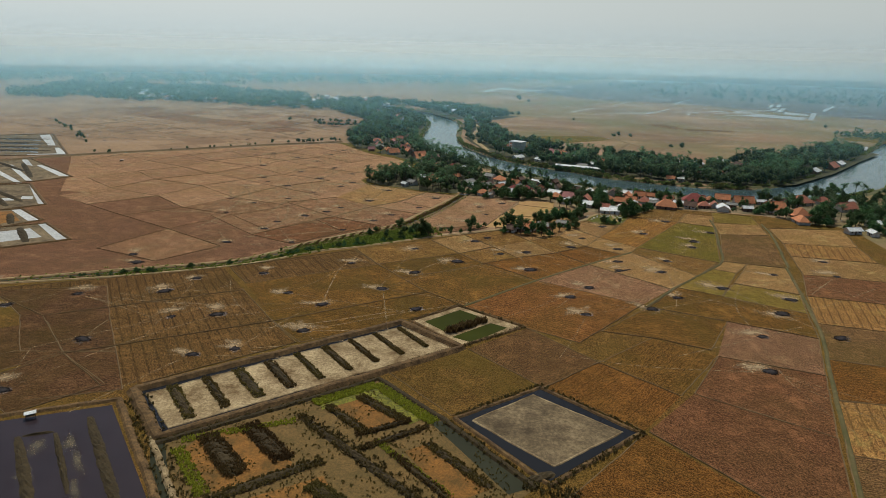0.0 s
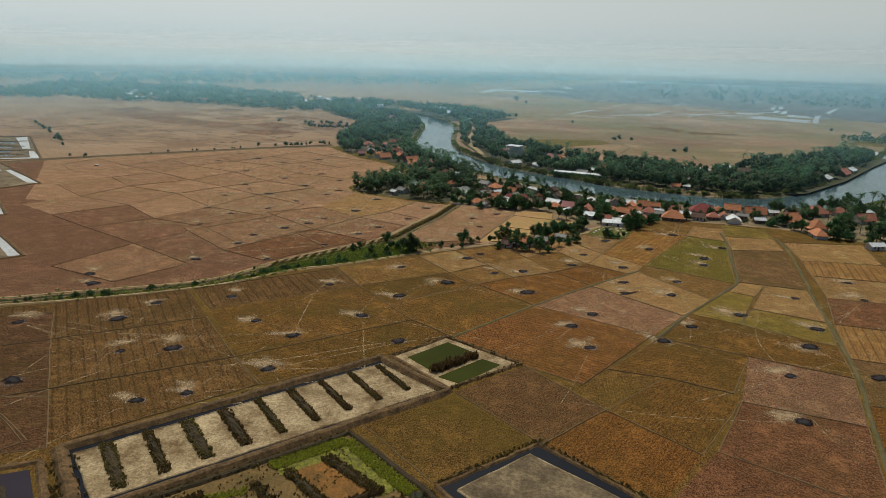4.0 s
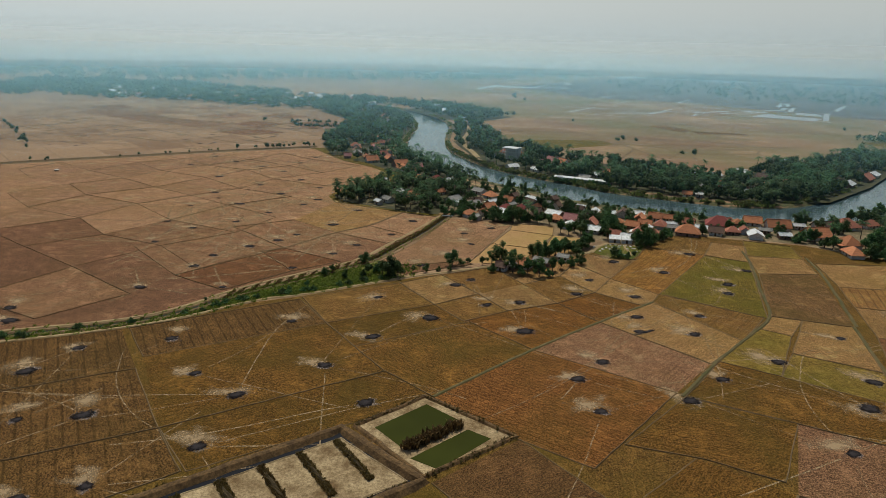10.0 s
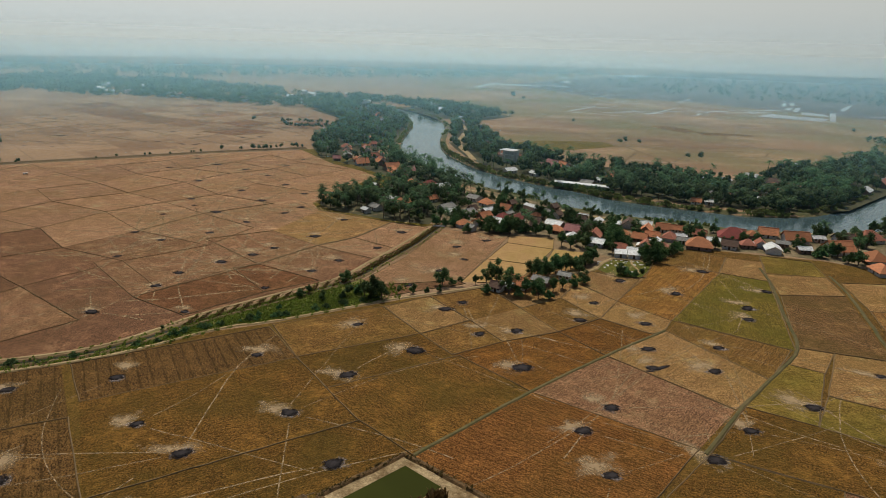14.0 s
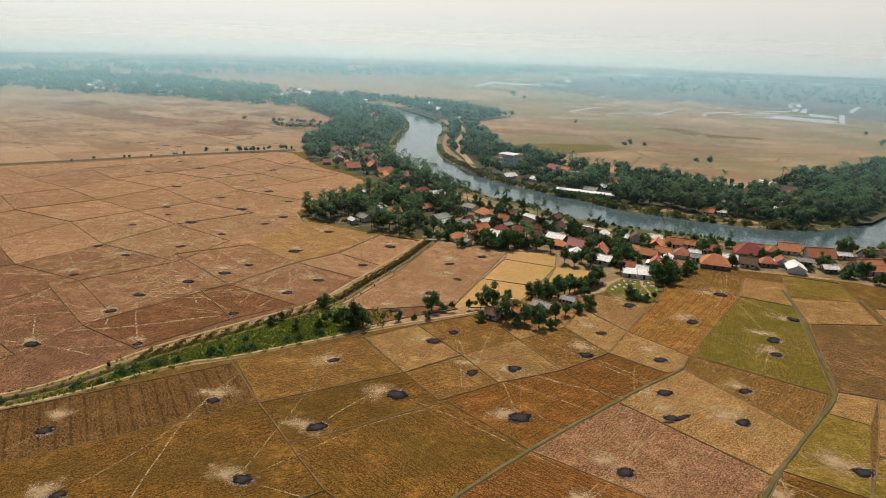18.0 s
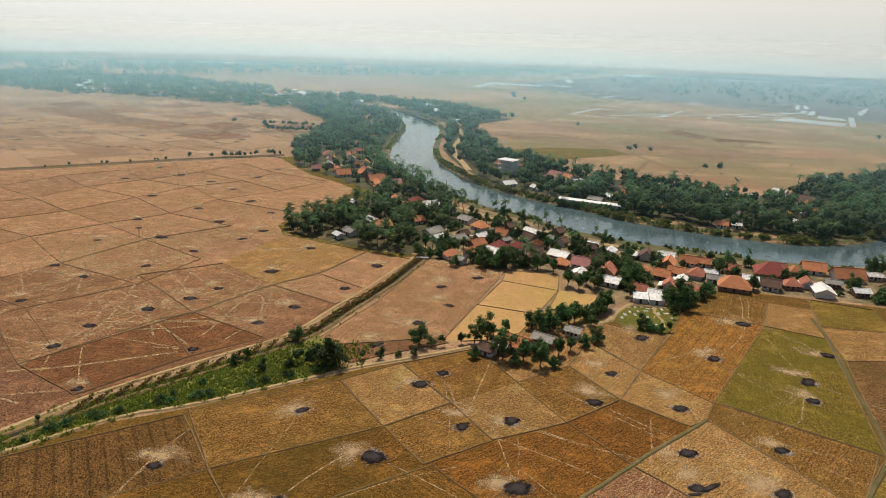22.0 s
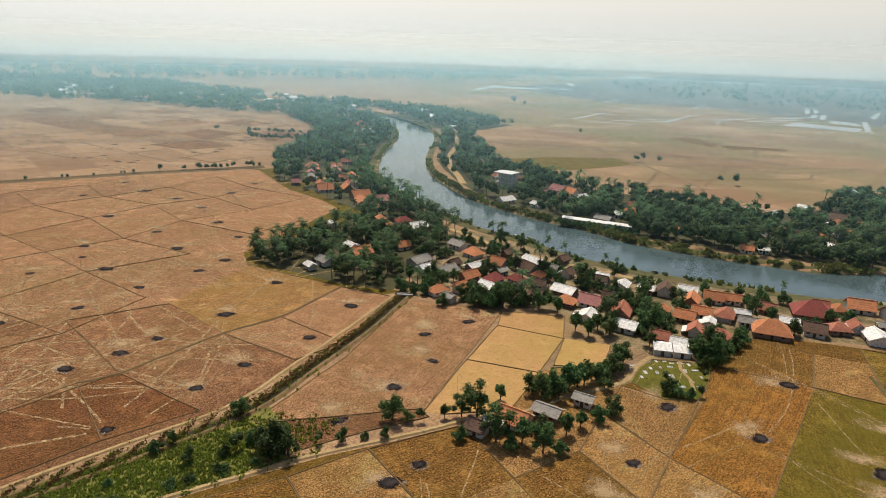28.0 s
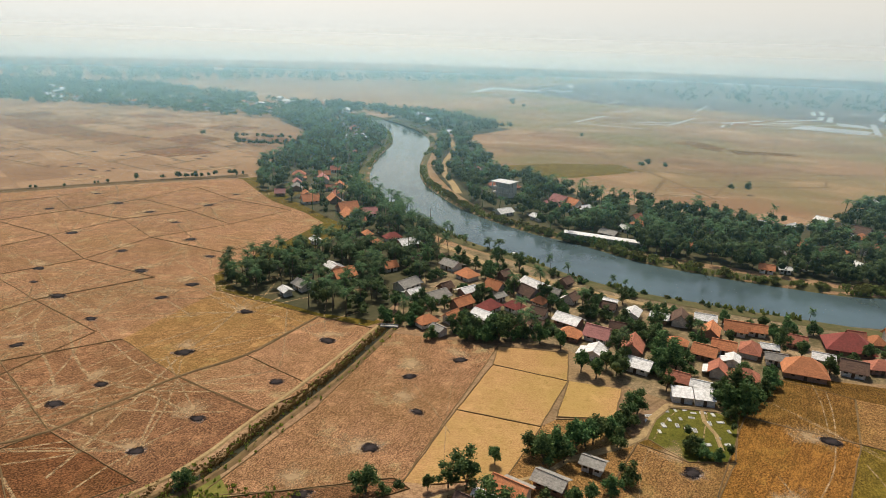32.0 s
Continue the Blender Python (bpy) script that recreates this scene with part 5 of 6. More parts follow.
def house(x, y, w, tone, turn, storeys=1):
    w = max(4.4, w * 0.98 - 0.6)
    d = w * random.uniform(0.62, 0.85)
    h = 2.4 * storeys + (0 if tone != "w" else -0.1)
    rise = d * (0.4 if tone in "ordbp" else 0.24)
    wall_mat = random.choice(WALLS)
    root = thing("house", x, y, 0.0, turn, "village house with a " + ROOF_WORDS[tone] + " roof" + (" and two storeys" if storeys > 1 else " and pale walls" if wall_mat is PLASTER else " and brick walls"), "house", "village houses")
    bw, bd = w / 2, d / 2
    v, f = joined(box(-bw, -bd, 0, bw, bd, h), ([(-bw, -bd, h), (-bw, bd, h), (-bw, 0, h + rise), (bw, -bd, h), (bw, bd, h), (bw, 0, h + rise)], [(0, 2, 1), (3, 4, 5), (0, 3, 5, 2), (1, 2, 5, 4)]))
    hipped = tone == "d" or (tone in "or" and random.random() < 0.3)
    if hipped:
        v, f = box(-bw, -bd, 0, bw, bd, h)
    piece("wall", v, f, wall_mat, root)
    v, f = (hip if hipped else gable)(w, d, h, rise, 0.75)
    roof = piece("roof", v, f, TILE[tone], root)
    if not hipped:
        v, f = lap_rows(w, d, h, rise, 0.75)
        tagged(piece("roof_course", v, f, TILE[tone], roof), kind="stuff")
        v, f = box(-bw - 0.6, -0.16, h + rise + 0.08, bw + 0.6, 0.16, h + rise + 0.26)
        piece("ridge_cap", v, f, TILE[tone], roof)
    for s in (-1, 1):
        y0, y1 = s * bd, s * (bd + 0.05)
        v, f = box(-0.45, min(y0, y1), 0.0, 0.45, max(y0, y1), 2.0)
        piece("door", v, f, WOOD, root)
        for t in (-0.3, 0.3):
            v, f = box(t * w - 0.5, min(y0, y1), 1.0, t * w + 0.5, max(y0, y1), 1.9)
            frame_ = piece("window", v, f, WOOD, root)
            e = s * 0.04
            v, f = box(t * w - 0.4, min(y0 + e, y1 + e), 1.08, t * w + 0.4, max(y0 + e, y1 + e), 1.82)
            piece("pane", v, f, GLASS, frame_)
    if random.random() < 0.45:
        deep = random.uniform(2.0, 3.0)
        t2 = random.choice("wwgo") if tone != "w" else "w"
        z1, z0 = h - 0.5, h - 1.1
        v = [(-bw, -bd, z1), (bw, -bd, z1), (bw, -bd - deep, z0), (-bw, -bd - deep, z0)]
        v += [(p[0], p[1], p[2] + 0.1) for p in v]
        f = [(0, 1, 2, 3), (7, 6, 5, 4), (0, 4, 5, 1), (1, 5, 6, 2), (2, 6, 7, 3), (3, 7, 4, 0)]
        piece("veranda_roof", v, f, TILE[t2], root)
        for t in (-0.95, -0.3, 0.3, 0.95):
            v, f = box(t * bw - 0.08, -bd - deep + 0.15, 0, t * bw + 0.08, -bd - deep + 0.31, z0)
            piece("post", v, f, WOOD, root)
    return root


def river_turn(x, y):
    i = int(np.argmin((river_at[:, 0] - x) ** 2 + (river_at[:, 1] - y) ** 2))
    a, b = river_at[max(i - 1, 0)], river_at[min(i + 1, len(river_at) - 1)]
    return math.degrees(math.atan2(b[1] - a[1], b[0] - a[0]))


HOUSES_MIDDLE = [
    (6, 477, 10, "w"), (4, 467, 8, "b"), (8, 449, 6, "b"), (14, 470, 5, "g"), (20, 465, 5, "b"), (18, 444, 9, "w"), (18, 433, 7, "o"), (27, 434, 8, "p"), (25, 421, 7, "w"),
    (35, 440, 7, "b"), (33, 459, 5, "b"), (41, 455, 7, "w"), (37, 427, 9, "r"), (37, 415, 8, "w"), (50, 453, 6, "w"), (57, 453, 8, "b"), (66, 455, 7, "w"), (52, 433, 6, "o"),
    (59, 427, 7, "o"), (66, 432, 7, "o"), (65, 444, 8, "o"), (74, 448, 7, "o"), (81, 448, 6, "o"),
]
HOUSES_EAST = [
    (60, 416, 6, "r"), (67, 413, 7, "r"), (74, 432, 8, "r"), (80, 427, 6, "g"), (47, 408, 6, "r"), (53, 405, 6, "w"), (91, 441, 6, "r"), (86, 421, 12, "o"),
    (95, 430, 6, "w"), (107, 441, 14, "d"), (101, 424, 7, "b"), (110, 427, 7, "r"), (117, 430, 6, "r"), (118, 446, 6, "o"), (127, 450, 9, "o"), (138, 443, 12, "o"), (120, 422, 9, "w"), (128, 432, 6, "g"),
]
HOUSES_EAST_TWO = [
    (135, 424, 6, "w"), (162, 446, 9, "b"), (152, 428, 12, "o"), (150, 446, 6, "w"), (163, 416, 11, "o"), (157, 398, 10, "o"), (176, 452, 14, "r"), (192, 458, 9, "r"), (198, 439, 12, "r"), (177, 380, 8, "w"),
    (186, 377, 6, "w"), (196, 399, 8, "w"), (209, 459, 7, "w"), (217, 443, 7, "r"), (1.2, 350.5, 8, "o"), (9.8, 355.4, 7, "g"), (-7.3, 345, 4.6, "b"), (-3.8, 347.2, 4, "w"), (19.5, 363.3, 5, "g"),
]
HOUSES_WEST = [
    (-77, 481, 7, "w"), (-70, 472, 9, "o"), (-82, 458, 7, "g"), (-86, 451, 5, "w"), (-43, 467, 10, "g"), (-39, 459, 6, "w"), (-54, 486, 6, "o"), (-44, 497, 5, "b"), (-53, 521, 10, "w"), (-62, 529, 8, "d"),
    (-67, 517, 6, "o"), (-75, 532, 5, "o"), (-96, 516, 5, "w"), (-29, 494, 8, "g"), (-21, 483, 8, "o"), (-19, 465, 7, "w"), (-9, 471, 7, "o"), (-6, 486, 5, "b"), (-30, 457, 9, "g"), (-20, 452, 8, "o"),
    (-10, 451, 8, "d"), (-1, 453, 6, "d"), (-11, 442, 8, "w"),
]
HOUSES_WEST_TWO = [
    (-7, 461, 5, "g"), (-30, 434, 7, "o"), (-22, 439, 6, "o"), (-25, 428, 5, "g"), (-137, 654, 12, "p"), (-123, 628, 7, "r"), (-112, 598, 9, "o"), (-125, 593, 10, "o"), (-93, 564, 10, "o"), (-82, 556, 7, "r"),
    (-149, 607, 6, "p"), (-155, 657, 8, "b"), (-157, 702, 8, "b"), (-139, 690, 7, "r"), (-145, 625, 10, "g"), (-230, 984, 11, "o"), (-187, 921, 15, "r"), (-184, 868, 11, "w"), (-165, 860, 14, "w"), (-142, 1075, 18, "w"),
]
HOUSES_FAR = [
    (-156, 1101, 15, "o"), (-124, 1040, 14, "w"), (-95, 1014, 12, "r"), (-86, 933, 11, "w"), (-310, 1170, 15, "w"), (-376, 1222, 15, "w"), (-35, 714, 8, "p"), (-20, 665, 9, "r"), (-7, 664, 8, "r"), (-11, 592, 10, "w"),
    (-30, 646, 7, "b"), (26, 611, 8, "o"), (36, 602, 9, "w"), (62, 583, 7, "o"), (54, 572, 6, "w"), (44, 560, 9, "g"), (81, 546, 6, "o"), (96, 543, 7, "b"), (132, 601, 8, "w"), (121, 545, 8, "g"), (144, 595, 9, "w"),
]
HOUSES_FAR_TWO = [
    (162, 602, 13, "w"), (131, 540, 8, "o"), (151, 549, 7, "o"), (142, 552, 6, "b"), (174, 582, 7, "o"), (168, 558, 9, "o"), (150, 533, 7, "w"), (107, 518, 6, "o"), (115, 519, 5, "w"), (234, 582, 12, "w"), (273, 629, 13, "w"),
    (259, 610, 14, "r"), (181, 568, 6, "b"), (343, 744, 11, "w"), (217, 663, 8, "w"),
]
HOUSES_GROVES = [
    (-158, 666, 9, "r"), (-141, 671, 8, "o"), (-131, 700, 9, "r"), (-120, 637, 8, "o"), (-132, 606, 7, "o"), (-113, 608, 8, "r"), (-98, 578, 11, "o"), (-84, 572, 8, "p"), (-175, 890, 12, "r"), (-212, 955, 13, "o"), (-150, 640, 7, "p"),
    (-150, 720, 8, "o"), (-144, 760, 9, "r"), (22, 630, 11, "p"), (15, 615, 9, "p"), (30, 624, 9, "o"), (36, 614, 7, "w"), (8, 585, 8, "w"), (135, 560, 8, "o"), (179, 593, 9, "b"), (186, 576, 8, "r"), (63, 596, 7, "r"), (170, 616, 9, "w"),
]
# small sheds and kitchens packed between the houses
SHED_AREA = [(-36, 440), (-16, 434), (16, 432), (34, 412), (64, 404), (84, 426), (112, 425), (140, 420), (150, 448), (100, 452), (62, 460), (22, 482), (-16, 506), (-34, 500)]
SHEDS = []
near = random.Random(3)
while len(SHEDS) < 8:
    x, y = near.uniform(-36, 150), near.uniform(404, 506)
    taken = HOUSES_MIDDLE + HOUSES_EAST + HOUSES_WEST + HOUSES_WEST_TWO + SHEDS
    if inside((x, y), SHED_AREA) and all(math.hypot(x - a, y - b) > 2.0 + w * 0.5 for a, b, w, _ in taken):
        SHEDS.append((round(x, 1), round(y, 1), 5, near.choice("brogww")))
HOMES = HOUSES_GROVES + SHEDS + HOUSES_MIDDLE + HOUSES_EAST + HOUSES_EAST_TWO + HOUSES_WEST + HOUSES_WEST_TWO + HOUSES_FAR + HOUSES_FAR_TWO
for x, y, w, tone in HOMES:
    turn = river_turn(x, y) + random.choice((0, 0, 90)) + random.uniform(-8, 8)
    if w >= 12:
        turn = river_turn(x, y) + random.uniform(-5, 5)
    house(x, y, w, tone, turn, 2 if (x, y) in ((-142, 1075), (217, 663)) else 1)


def lean_to(x, y, w, turn):
    """A low white annexe with one slope."""
    root = thing("annexe", x, y, 0, turn, "low white annexe with a sloping sheet roof by the cemetery", "annexe", "white annexes")
    v = [(-w / 2, -2.0, 0), (w / 2, -2.0, 0), (w / 2, 2.0, 0), (-w / 2, 2.0, 0), (-w / 2, -2.0, 2.1), (w / 2, -2.0, 2.1), (w / 2, 2.0, 3.0), (-w / 2, 2.0, 3.0)]
    piece("wall", v, box(0, 0, 0, 1, 1, 1)[1], PLASTER, root)
    s = w / 2 + 0.25
    v = [(-s, -2.5, 2.05), (s, -2.5, 2.05), (s, 2.2, 3.1), (-s, 2.2, 3.1)]
    v += [(a, b, c + 0.1) for a, b, c in v]
    piece("roof", v, box(0, 0, 0, 1, 1, 1)[1], TILE["w"], root)
    v, f = box(-0.45, -2.06, 0, 0.45, -2.0, 1.9)
    piece("door", v, f, WOOD, root)


lean_to(46.2, 399, 5.2, -4)
lean_to(52, 398.5, 5.0, -4)


def long_shed():
    a, b = Vector((22, 556)), Vector((60, 544))
    mid, d = (a + b) / 2, b - a
    root = thing("riverside_shed", mid.x, mid.y, 0, math.degrees(math.atan2(d.y, d.x)), "long low shed with a white sheet metal roof by the river", "shed")
    v, f = box(-d.length / 2, -2.2, 0, d.length / 2, 2.2, 2.6)
    piece("wall", v, f, PLASTER, root)
    v, f = gable(d.length, 4.4, 2.6, 0.7, 0.5)
    piece("roof", v, f, TILE["w"], root)


def tower_house():
    """The white swiftlet house on stilts of storeys by the river bend."""
    root = thing("tall_house", -13, 640, 0, -30, "tall pale concrete house of three open storeys by the river", "house")
    for z in (3.2, 6.4, 9.6):
        v, f = box(-6.5, -5, z - 0.3, 6.5, 5, z)
        piece("floor_slab", v, f, PLASTER, root)
    for x in (-6, -2, 2, 6):
        for y in (-4.6, 0, 4.6):
            v, f = box(x - 0.25, y - 0.25, 0, x + 0.25, y + 0.25, 9.4)
            piece("column", v, f, PLASTER, root)
    v, f = box(-4, -3, 0, 6, 4.5, 9.3)
    piece("wall", v, f, PLASTER, root)
    v, f = box(-7, -5.5, 9.6, 7, 5.5, 9.9)
    piece("roof", v, f, TILE["w"], root)


long_shed()
tower_house()

# ---- cemetery ----
def grave(x, y, turn):
    root = thing("grave", x, y, 0.03, turn, "low white tiled grave on cemetery grass", "grave", "graves")
    root.scale = (random.uniform(0.6, 1.0),) * 3
    v, f = joined(box(-1.0, -0.5, 0, 1.0, -0.38, 0.2), box(-1.0, 0.38, 0, 1.0, 0.5, 0.2), box(-1.0, -0.38, 0, -0.88, 0.38, 0.2), box(0.88, -0.38, 0, 1.0, 0.38, 0.2))
    piece("kerb", v, f, STONE, root)
    v, f = box(-0.88, -0.38, 0, 0.88, 0.38, 0.12)
    piece("slab", v, f, random.choice((STONE, CONCRETE)), root)
    v, f = box(0.7, -0.15, 0.12, 0.8, 0.15, 0.42)
    piece("headstone", v, f, STONE, root)


for x, y in [(41, 392), (43.5, 393), (46, 393.5), (48, 392.5), (50.5, 393), (53, 392.5), (44, 389), (47, 390), (41, 388), (39, 385), (42.5, 385.5), (45, 384.5), (46.5, 384), (51, 388), (54, 389), (51.5, 381.5), (53, 379), (55, 385), (48, 378), (36, 389), (35, 386.5), (37.5, 382)]:
    grave(x, y, random.choice((8, 95)) + random.uniform(-8, 8))


def tube_box(r, h):
    return box(-r, -r, 0, r, r, h)


# ---- boats and bridge ----
def boat(x, y, turn):
    root = thing("river_boat", x, y, -1.3, turn, "small white wooden boat moored in the river", "boat")
    v, f = [], []
    for i, (t, w) in enumerate(((-3, 0.35), (-1.5, 0.8), (0.5, 0.9), (2, 0.6), (3.2, 0.05))):
        v += [(t, -w, 0.75 + 0.04 * t * t), (t, -w * 0.55, -0.05), (t, w * 0.55, -0.05), (t, w, 0.75 + 0.04 * t * t)]
        if i:
            k = 4 * i
            f += [(k - 4 + j, k + j, k + j + 1, k - 3 + j) for j in range(3)]
    piece("hull", v, f, STONE, root)
    v, f = box(-1.6, -0.6, 1.5, 0.6, 0.6, 1.6)
    piece("awning", v, f, TILE["w"], root)
    for sx in (-1.5, 0.5):
        for sy in (-0.5, 0.5):
            v, f = box(sx - 0.05, sy - 0.05, 0.3, sx + 0.05, sy + 0.05, 1.5)
            piece("post", v, f, WOOD, root)


boat(-3, 522, 70)
v, f = joined(box(-3.0, -0.9, 0.35, 3.0, 0.9, 0.55), box(-3.0, -1.0, 0.55, 3.0, -0.88, 0.85), box(-3.0, 0.88, 0.55, 3.0, 1.0, 0.85))
bridge = piece("canal_bridge", v, f, CONCRETE)
bridge.matrix_basis = pose(-42, 430, 0, 0, 0, 5)
tagged(bridge, "small pale concrete bridge over the canal", "bridge")
pond_hut(-121, 141, 40)
pond_hut(-330, 495, 60)

pole = tagged(piece("river_pole", *tube_box(0.12, 9.0), WOOD), "thin wooden pole standing in the river", "pole")
pole.matrix_basis = pose(-50, 572, -2.5)


# ---- trees ----
def tube(points, radii, sides=6):
    verts, faces = [], []
    for i, (p, r) in enumerate(zip(points, radii)):
        verts += [(p[0] + r * math.cos(6.2832 * j / sides), p[1] + r * math.sin(6.2832 * j / sides), p[2]) for j in range(sides)]
        if i:
            k = (i - 1) * sides
            faces += [(k + j, k + (j + 1) % sides, k + sides + (j + 1) % sides, k + sides + j) for j in range(sides)]
    return verts, faces


def leaf_cloud(rnd, blobs, count, size):
    """Leaf sprays on the outer part of several uneven lobes."""
    verts, faces = [], []
    total = sum(r ** 2 for *_, r in blobs)
    for cx, cy, cz, r in blobs:
        for _ in range(int(count * r * r / total)):
            u = Vector((rnd.gauss(0, 1), rnd.gauss(0, 1), rnd.gauss(0.25, 1))).normalized()
            p = Vector((cx, cy, cz)) + u * r * (0.5 + 0.65 * rnd.random()) * (0.8 + 0.35 * noise.noise(u * 2.3 + Vector((cx, cy, cz))))
            a = Vector((rnd.gauss(0, 1), rnd.gauss(0, 1), rnd.gauss(0, 0.6))).normalized()
            b = (u + Vector((rnd.gauss(0, 0.5), rnd.gauss(0, 0.5), rnd.gauss(0, 0.5)))).cross(a).normalized()
            s = size * rnd.uniform(0.6, 1.3)
            k = len(verts)
            verts += [p - a * s, p - b * s * 0.45 + u * s * 0.2, p + a * s, p + b * s * 0.45 + u * s * 0.2]
            faces += [(k, k + 1, k + 2, k + 3)]
    return verts, faces


def core(rnd, blobs, share=0.72):
    bits = []
    for cx, cy, cz, r in blobs:
        rings, seg, verts, faces = 4, 7, [], []
        for i in range(rings + 1):
            lat = math.pi * i / rings - math.pi / 2
            for j in range(seg):
                k = share * r * rnd.uniform(0.8, 1.1)
                verts.append((cx + k * math.cos(lat) * math.cos(6.2832 * j / seg), cy + k * math.cos(lat) * math.sin(6.2832 * j / seg), cz + k * math.sin(lat)))
        for i in range(rings):
            faces += [(i * seg + j, i * seg + (j + 1) % seg, (i + 1) * seg + (j + 1) % seg, (i + 1) * seg + j) for j in range(seg)]
        bits.append((verts, faces))
    return joined(*bits)


def broadleaf(seed, tall, wide, label, leaf=LEAF, count=1300, size=0.4, name="tree"):
    rnd = random.Random(seed)
    root = tagged(new(name), label, "tree", "trees")
    fork = tall * 0.2
    blobs = [(rnd.uniform(-0.05, 0.05) * wide, rnd.uniform(-0.05, 0.05) * wide, tall * 0.5, wide * 0.32)]
    limbs = []
    for i in range(6):
        a = 6.2832 * i / 6 + rnd.uniform(-0.5, 0.5)
        far = wide * rnd.uniform(0.2, 0.4)
        px, py, pz = math.cos(a) * far, math.sin(a) * far, tall * rnd.uniform(0.26, 0.68)
        blobs.append((px, py, pz, wide * rnd.uniform(0.17, 0.26)))
        limbs.append(tube([(0, 0, fork * 0.8), (px * 0.5, py * 0.5, (fork + pz) / 2), (px, py, pz)], [0.14 * wide / 7, 0.1 * wide / 7, 0.04]))
    blobs.append((rnd.uniform(-0.1, 0.1) * wide, rnd.uniform(-0.1, 0.1) * wide, tall * 0.82, wide * 0.2))
    v, f = joined(tube([(0, 0, -0.2), (0.1, 0, fork * 0.5), (0, 0.1, fork), (0, 0, tall * 0.7)], [0.3 * wide / 7, 0.22 * wide / 7, 0.18 * wide / 7, 0.06]), *limbs)
    piece("trunk", v, f, BARK, root)
    v, f = joined(core(rnd, blobs, 0.5), leaf_cloud(rnd, blobs, count, size))
    piece("crown", v, f, leaf, root)
    return root


def fronds(rnd, top, count, long, joints):
    """Arching fronds: a row of separate drooping leaflets down both sides of each rib."""
    verts, faces = [], []
    for i in range(count):
        a, up = 6.2832 * i / count + rnd.uniform(-0.2, 0.2), rnd.uniform(-0.35, 1.2)
        size = long * rnd.uniform(0.8, 1.12)
        p, d = Vector(top), Vector((math.cos(a) * math.cos(up), math.sin(a) * math.cos(up), math.sin(up)))
        side = Vector((-math.sin(a), math.cos(a), 0))
        for k in range(joints):
            q = p + d * size / joints
            w = size * 0.3 * math.sin(math.pi * (0.16 + 0.78 * (k + 0.5) / joints))
            for e in (-1, 1):
                m = len(verts)
                tip = q + side * e * w + d * w * 0.55 + Vector((0, 0, -w * rnd.uniform(0.3, 0.7)))
                verts += [p, p.lerp(q, 0.62), tip, tip - d * size * 0.035]
                faces.append((m, m + 1, m + 2, m + 3))
            p, d = q, (d + Vector((0, 0, -1.35 / joints))).normalized()
    return verts, faces


def palm(seed, tall):
    rnd = random.Random(seed)
    root = tagged(new("coconut_palm"), "slender coconut palm with drooping green fronds", "palm", "palms")
    lean = rnd.uniform(0.3, 1.6)
    pts = [(lean * (i / 5) ** 2, 0, tall * i / 5 - 0.2) for i in range(6)]
    v, f = tube(pts, [0.26, 0.2, 0.17, 0.15, 0.14, 0.15], 5)
    piece("trunk", v, f, BARK, root)
    verts, faces = fronds(rnd, Vector(pts[-1]), 20, 3.6, 8)
    piece("crown", verts, faces, PALM, root)
    return root


TREES = [broadleaf(11, 9.0, 8.5, "leafy dark green broadleaf tree"), broadleaf(12, 7.5, 7.5, "rounded dark green village tree"), broadleaf(13, 11.0, 8.0, "tall dark green broadleaf tree"),
         broadleaf(14, 6.0, 6.0, "small bushy green tree"), broadleaf(15, 8.0, 6.0, "upright green tree with a loose crown")]
PALMS = [palm(21, 9.5), palm(22, 7.5), palm(23, 11.0)]
BUSHES = [broadleaf(31, 2.6, 4.2, "low dense green bush", LEAF, 330, 0.3, "bush"), broadleaf(32, 2.0, 3.4, "low yellowing riverside bush", REED, 280, 0.3, "bush")]
for ob in TREES + PALMS + BUSHES:
    ob["used"] = 0


def light_tree(seed, tall, wide):
    """A cheaper crown for the thick of the groves."""
    rnd = random.Random(seed)
    blobs = [(rnd.uniform(-0.2, 0.2) * wide, rnd.uniform(-0.2, 0.2) * wide, tall * rnd.uniform(0.5, 0.75), wide * rnd.uniform(0.28, 0.36)) for _ in range(3)]
    v, f = joined(core(rnd, blobs, 0.62), leaf_cloud(rnd, blobs, 130, 0.62))
    return np.array([tuple(p) for p in v]), np.array(f)


def light_palm(seed, tall):
    rnd = random.Random(seed)
    verts, faces = tube([(0, 0, 0), (0.4, 0, tall * 0.6), (0.9, 0, tall)], [0.25, 0.2, 0.18], 4)
    v, f = fronds(rnd, Vector((0.9, 0, tall)), 14, 3.8, 4)
    k = len(verts)
    verts, faces = verts + v, faces + [tuple(i + k for i in q) for q in f]
    return np.array([tuple(p) for p in verts]), np.array(faces)


LIGHT = {"tree": [light_tree(51, 9, 8.5), light_tree(52, 8, 7.5), light_tree(53, 11, 8), light_tree(54, 7, 7)], "coconut_palm": [light_palm(61, 10.5), light_palm(62, 8.5), light_palm(63, 12.5)]}
THICK = {"tree": [], "coconut_palm": []}
COUNT = {"tree": 0, "coconut_palm": 0, "bush": 0}


def kind_of(model):
    return model.name.split(".")[0]


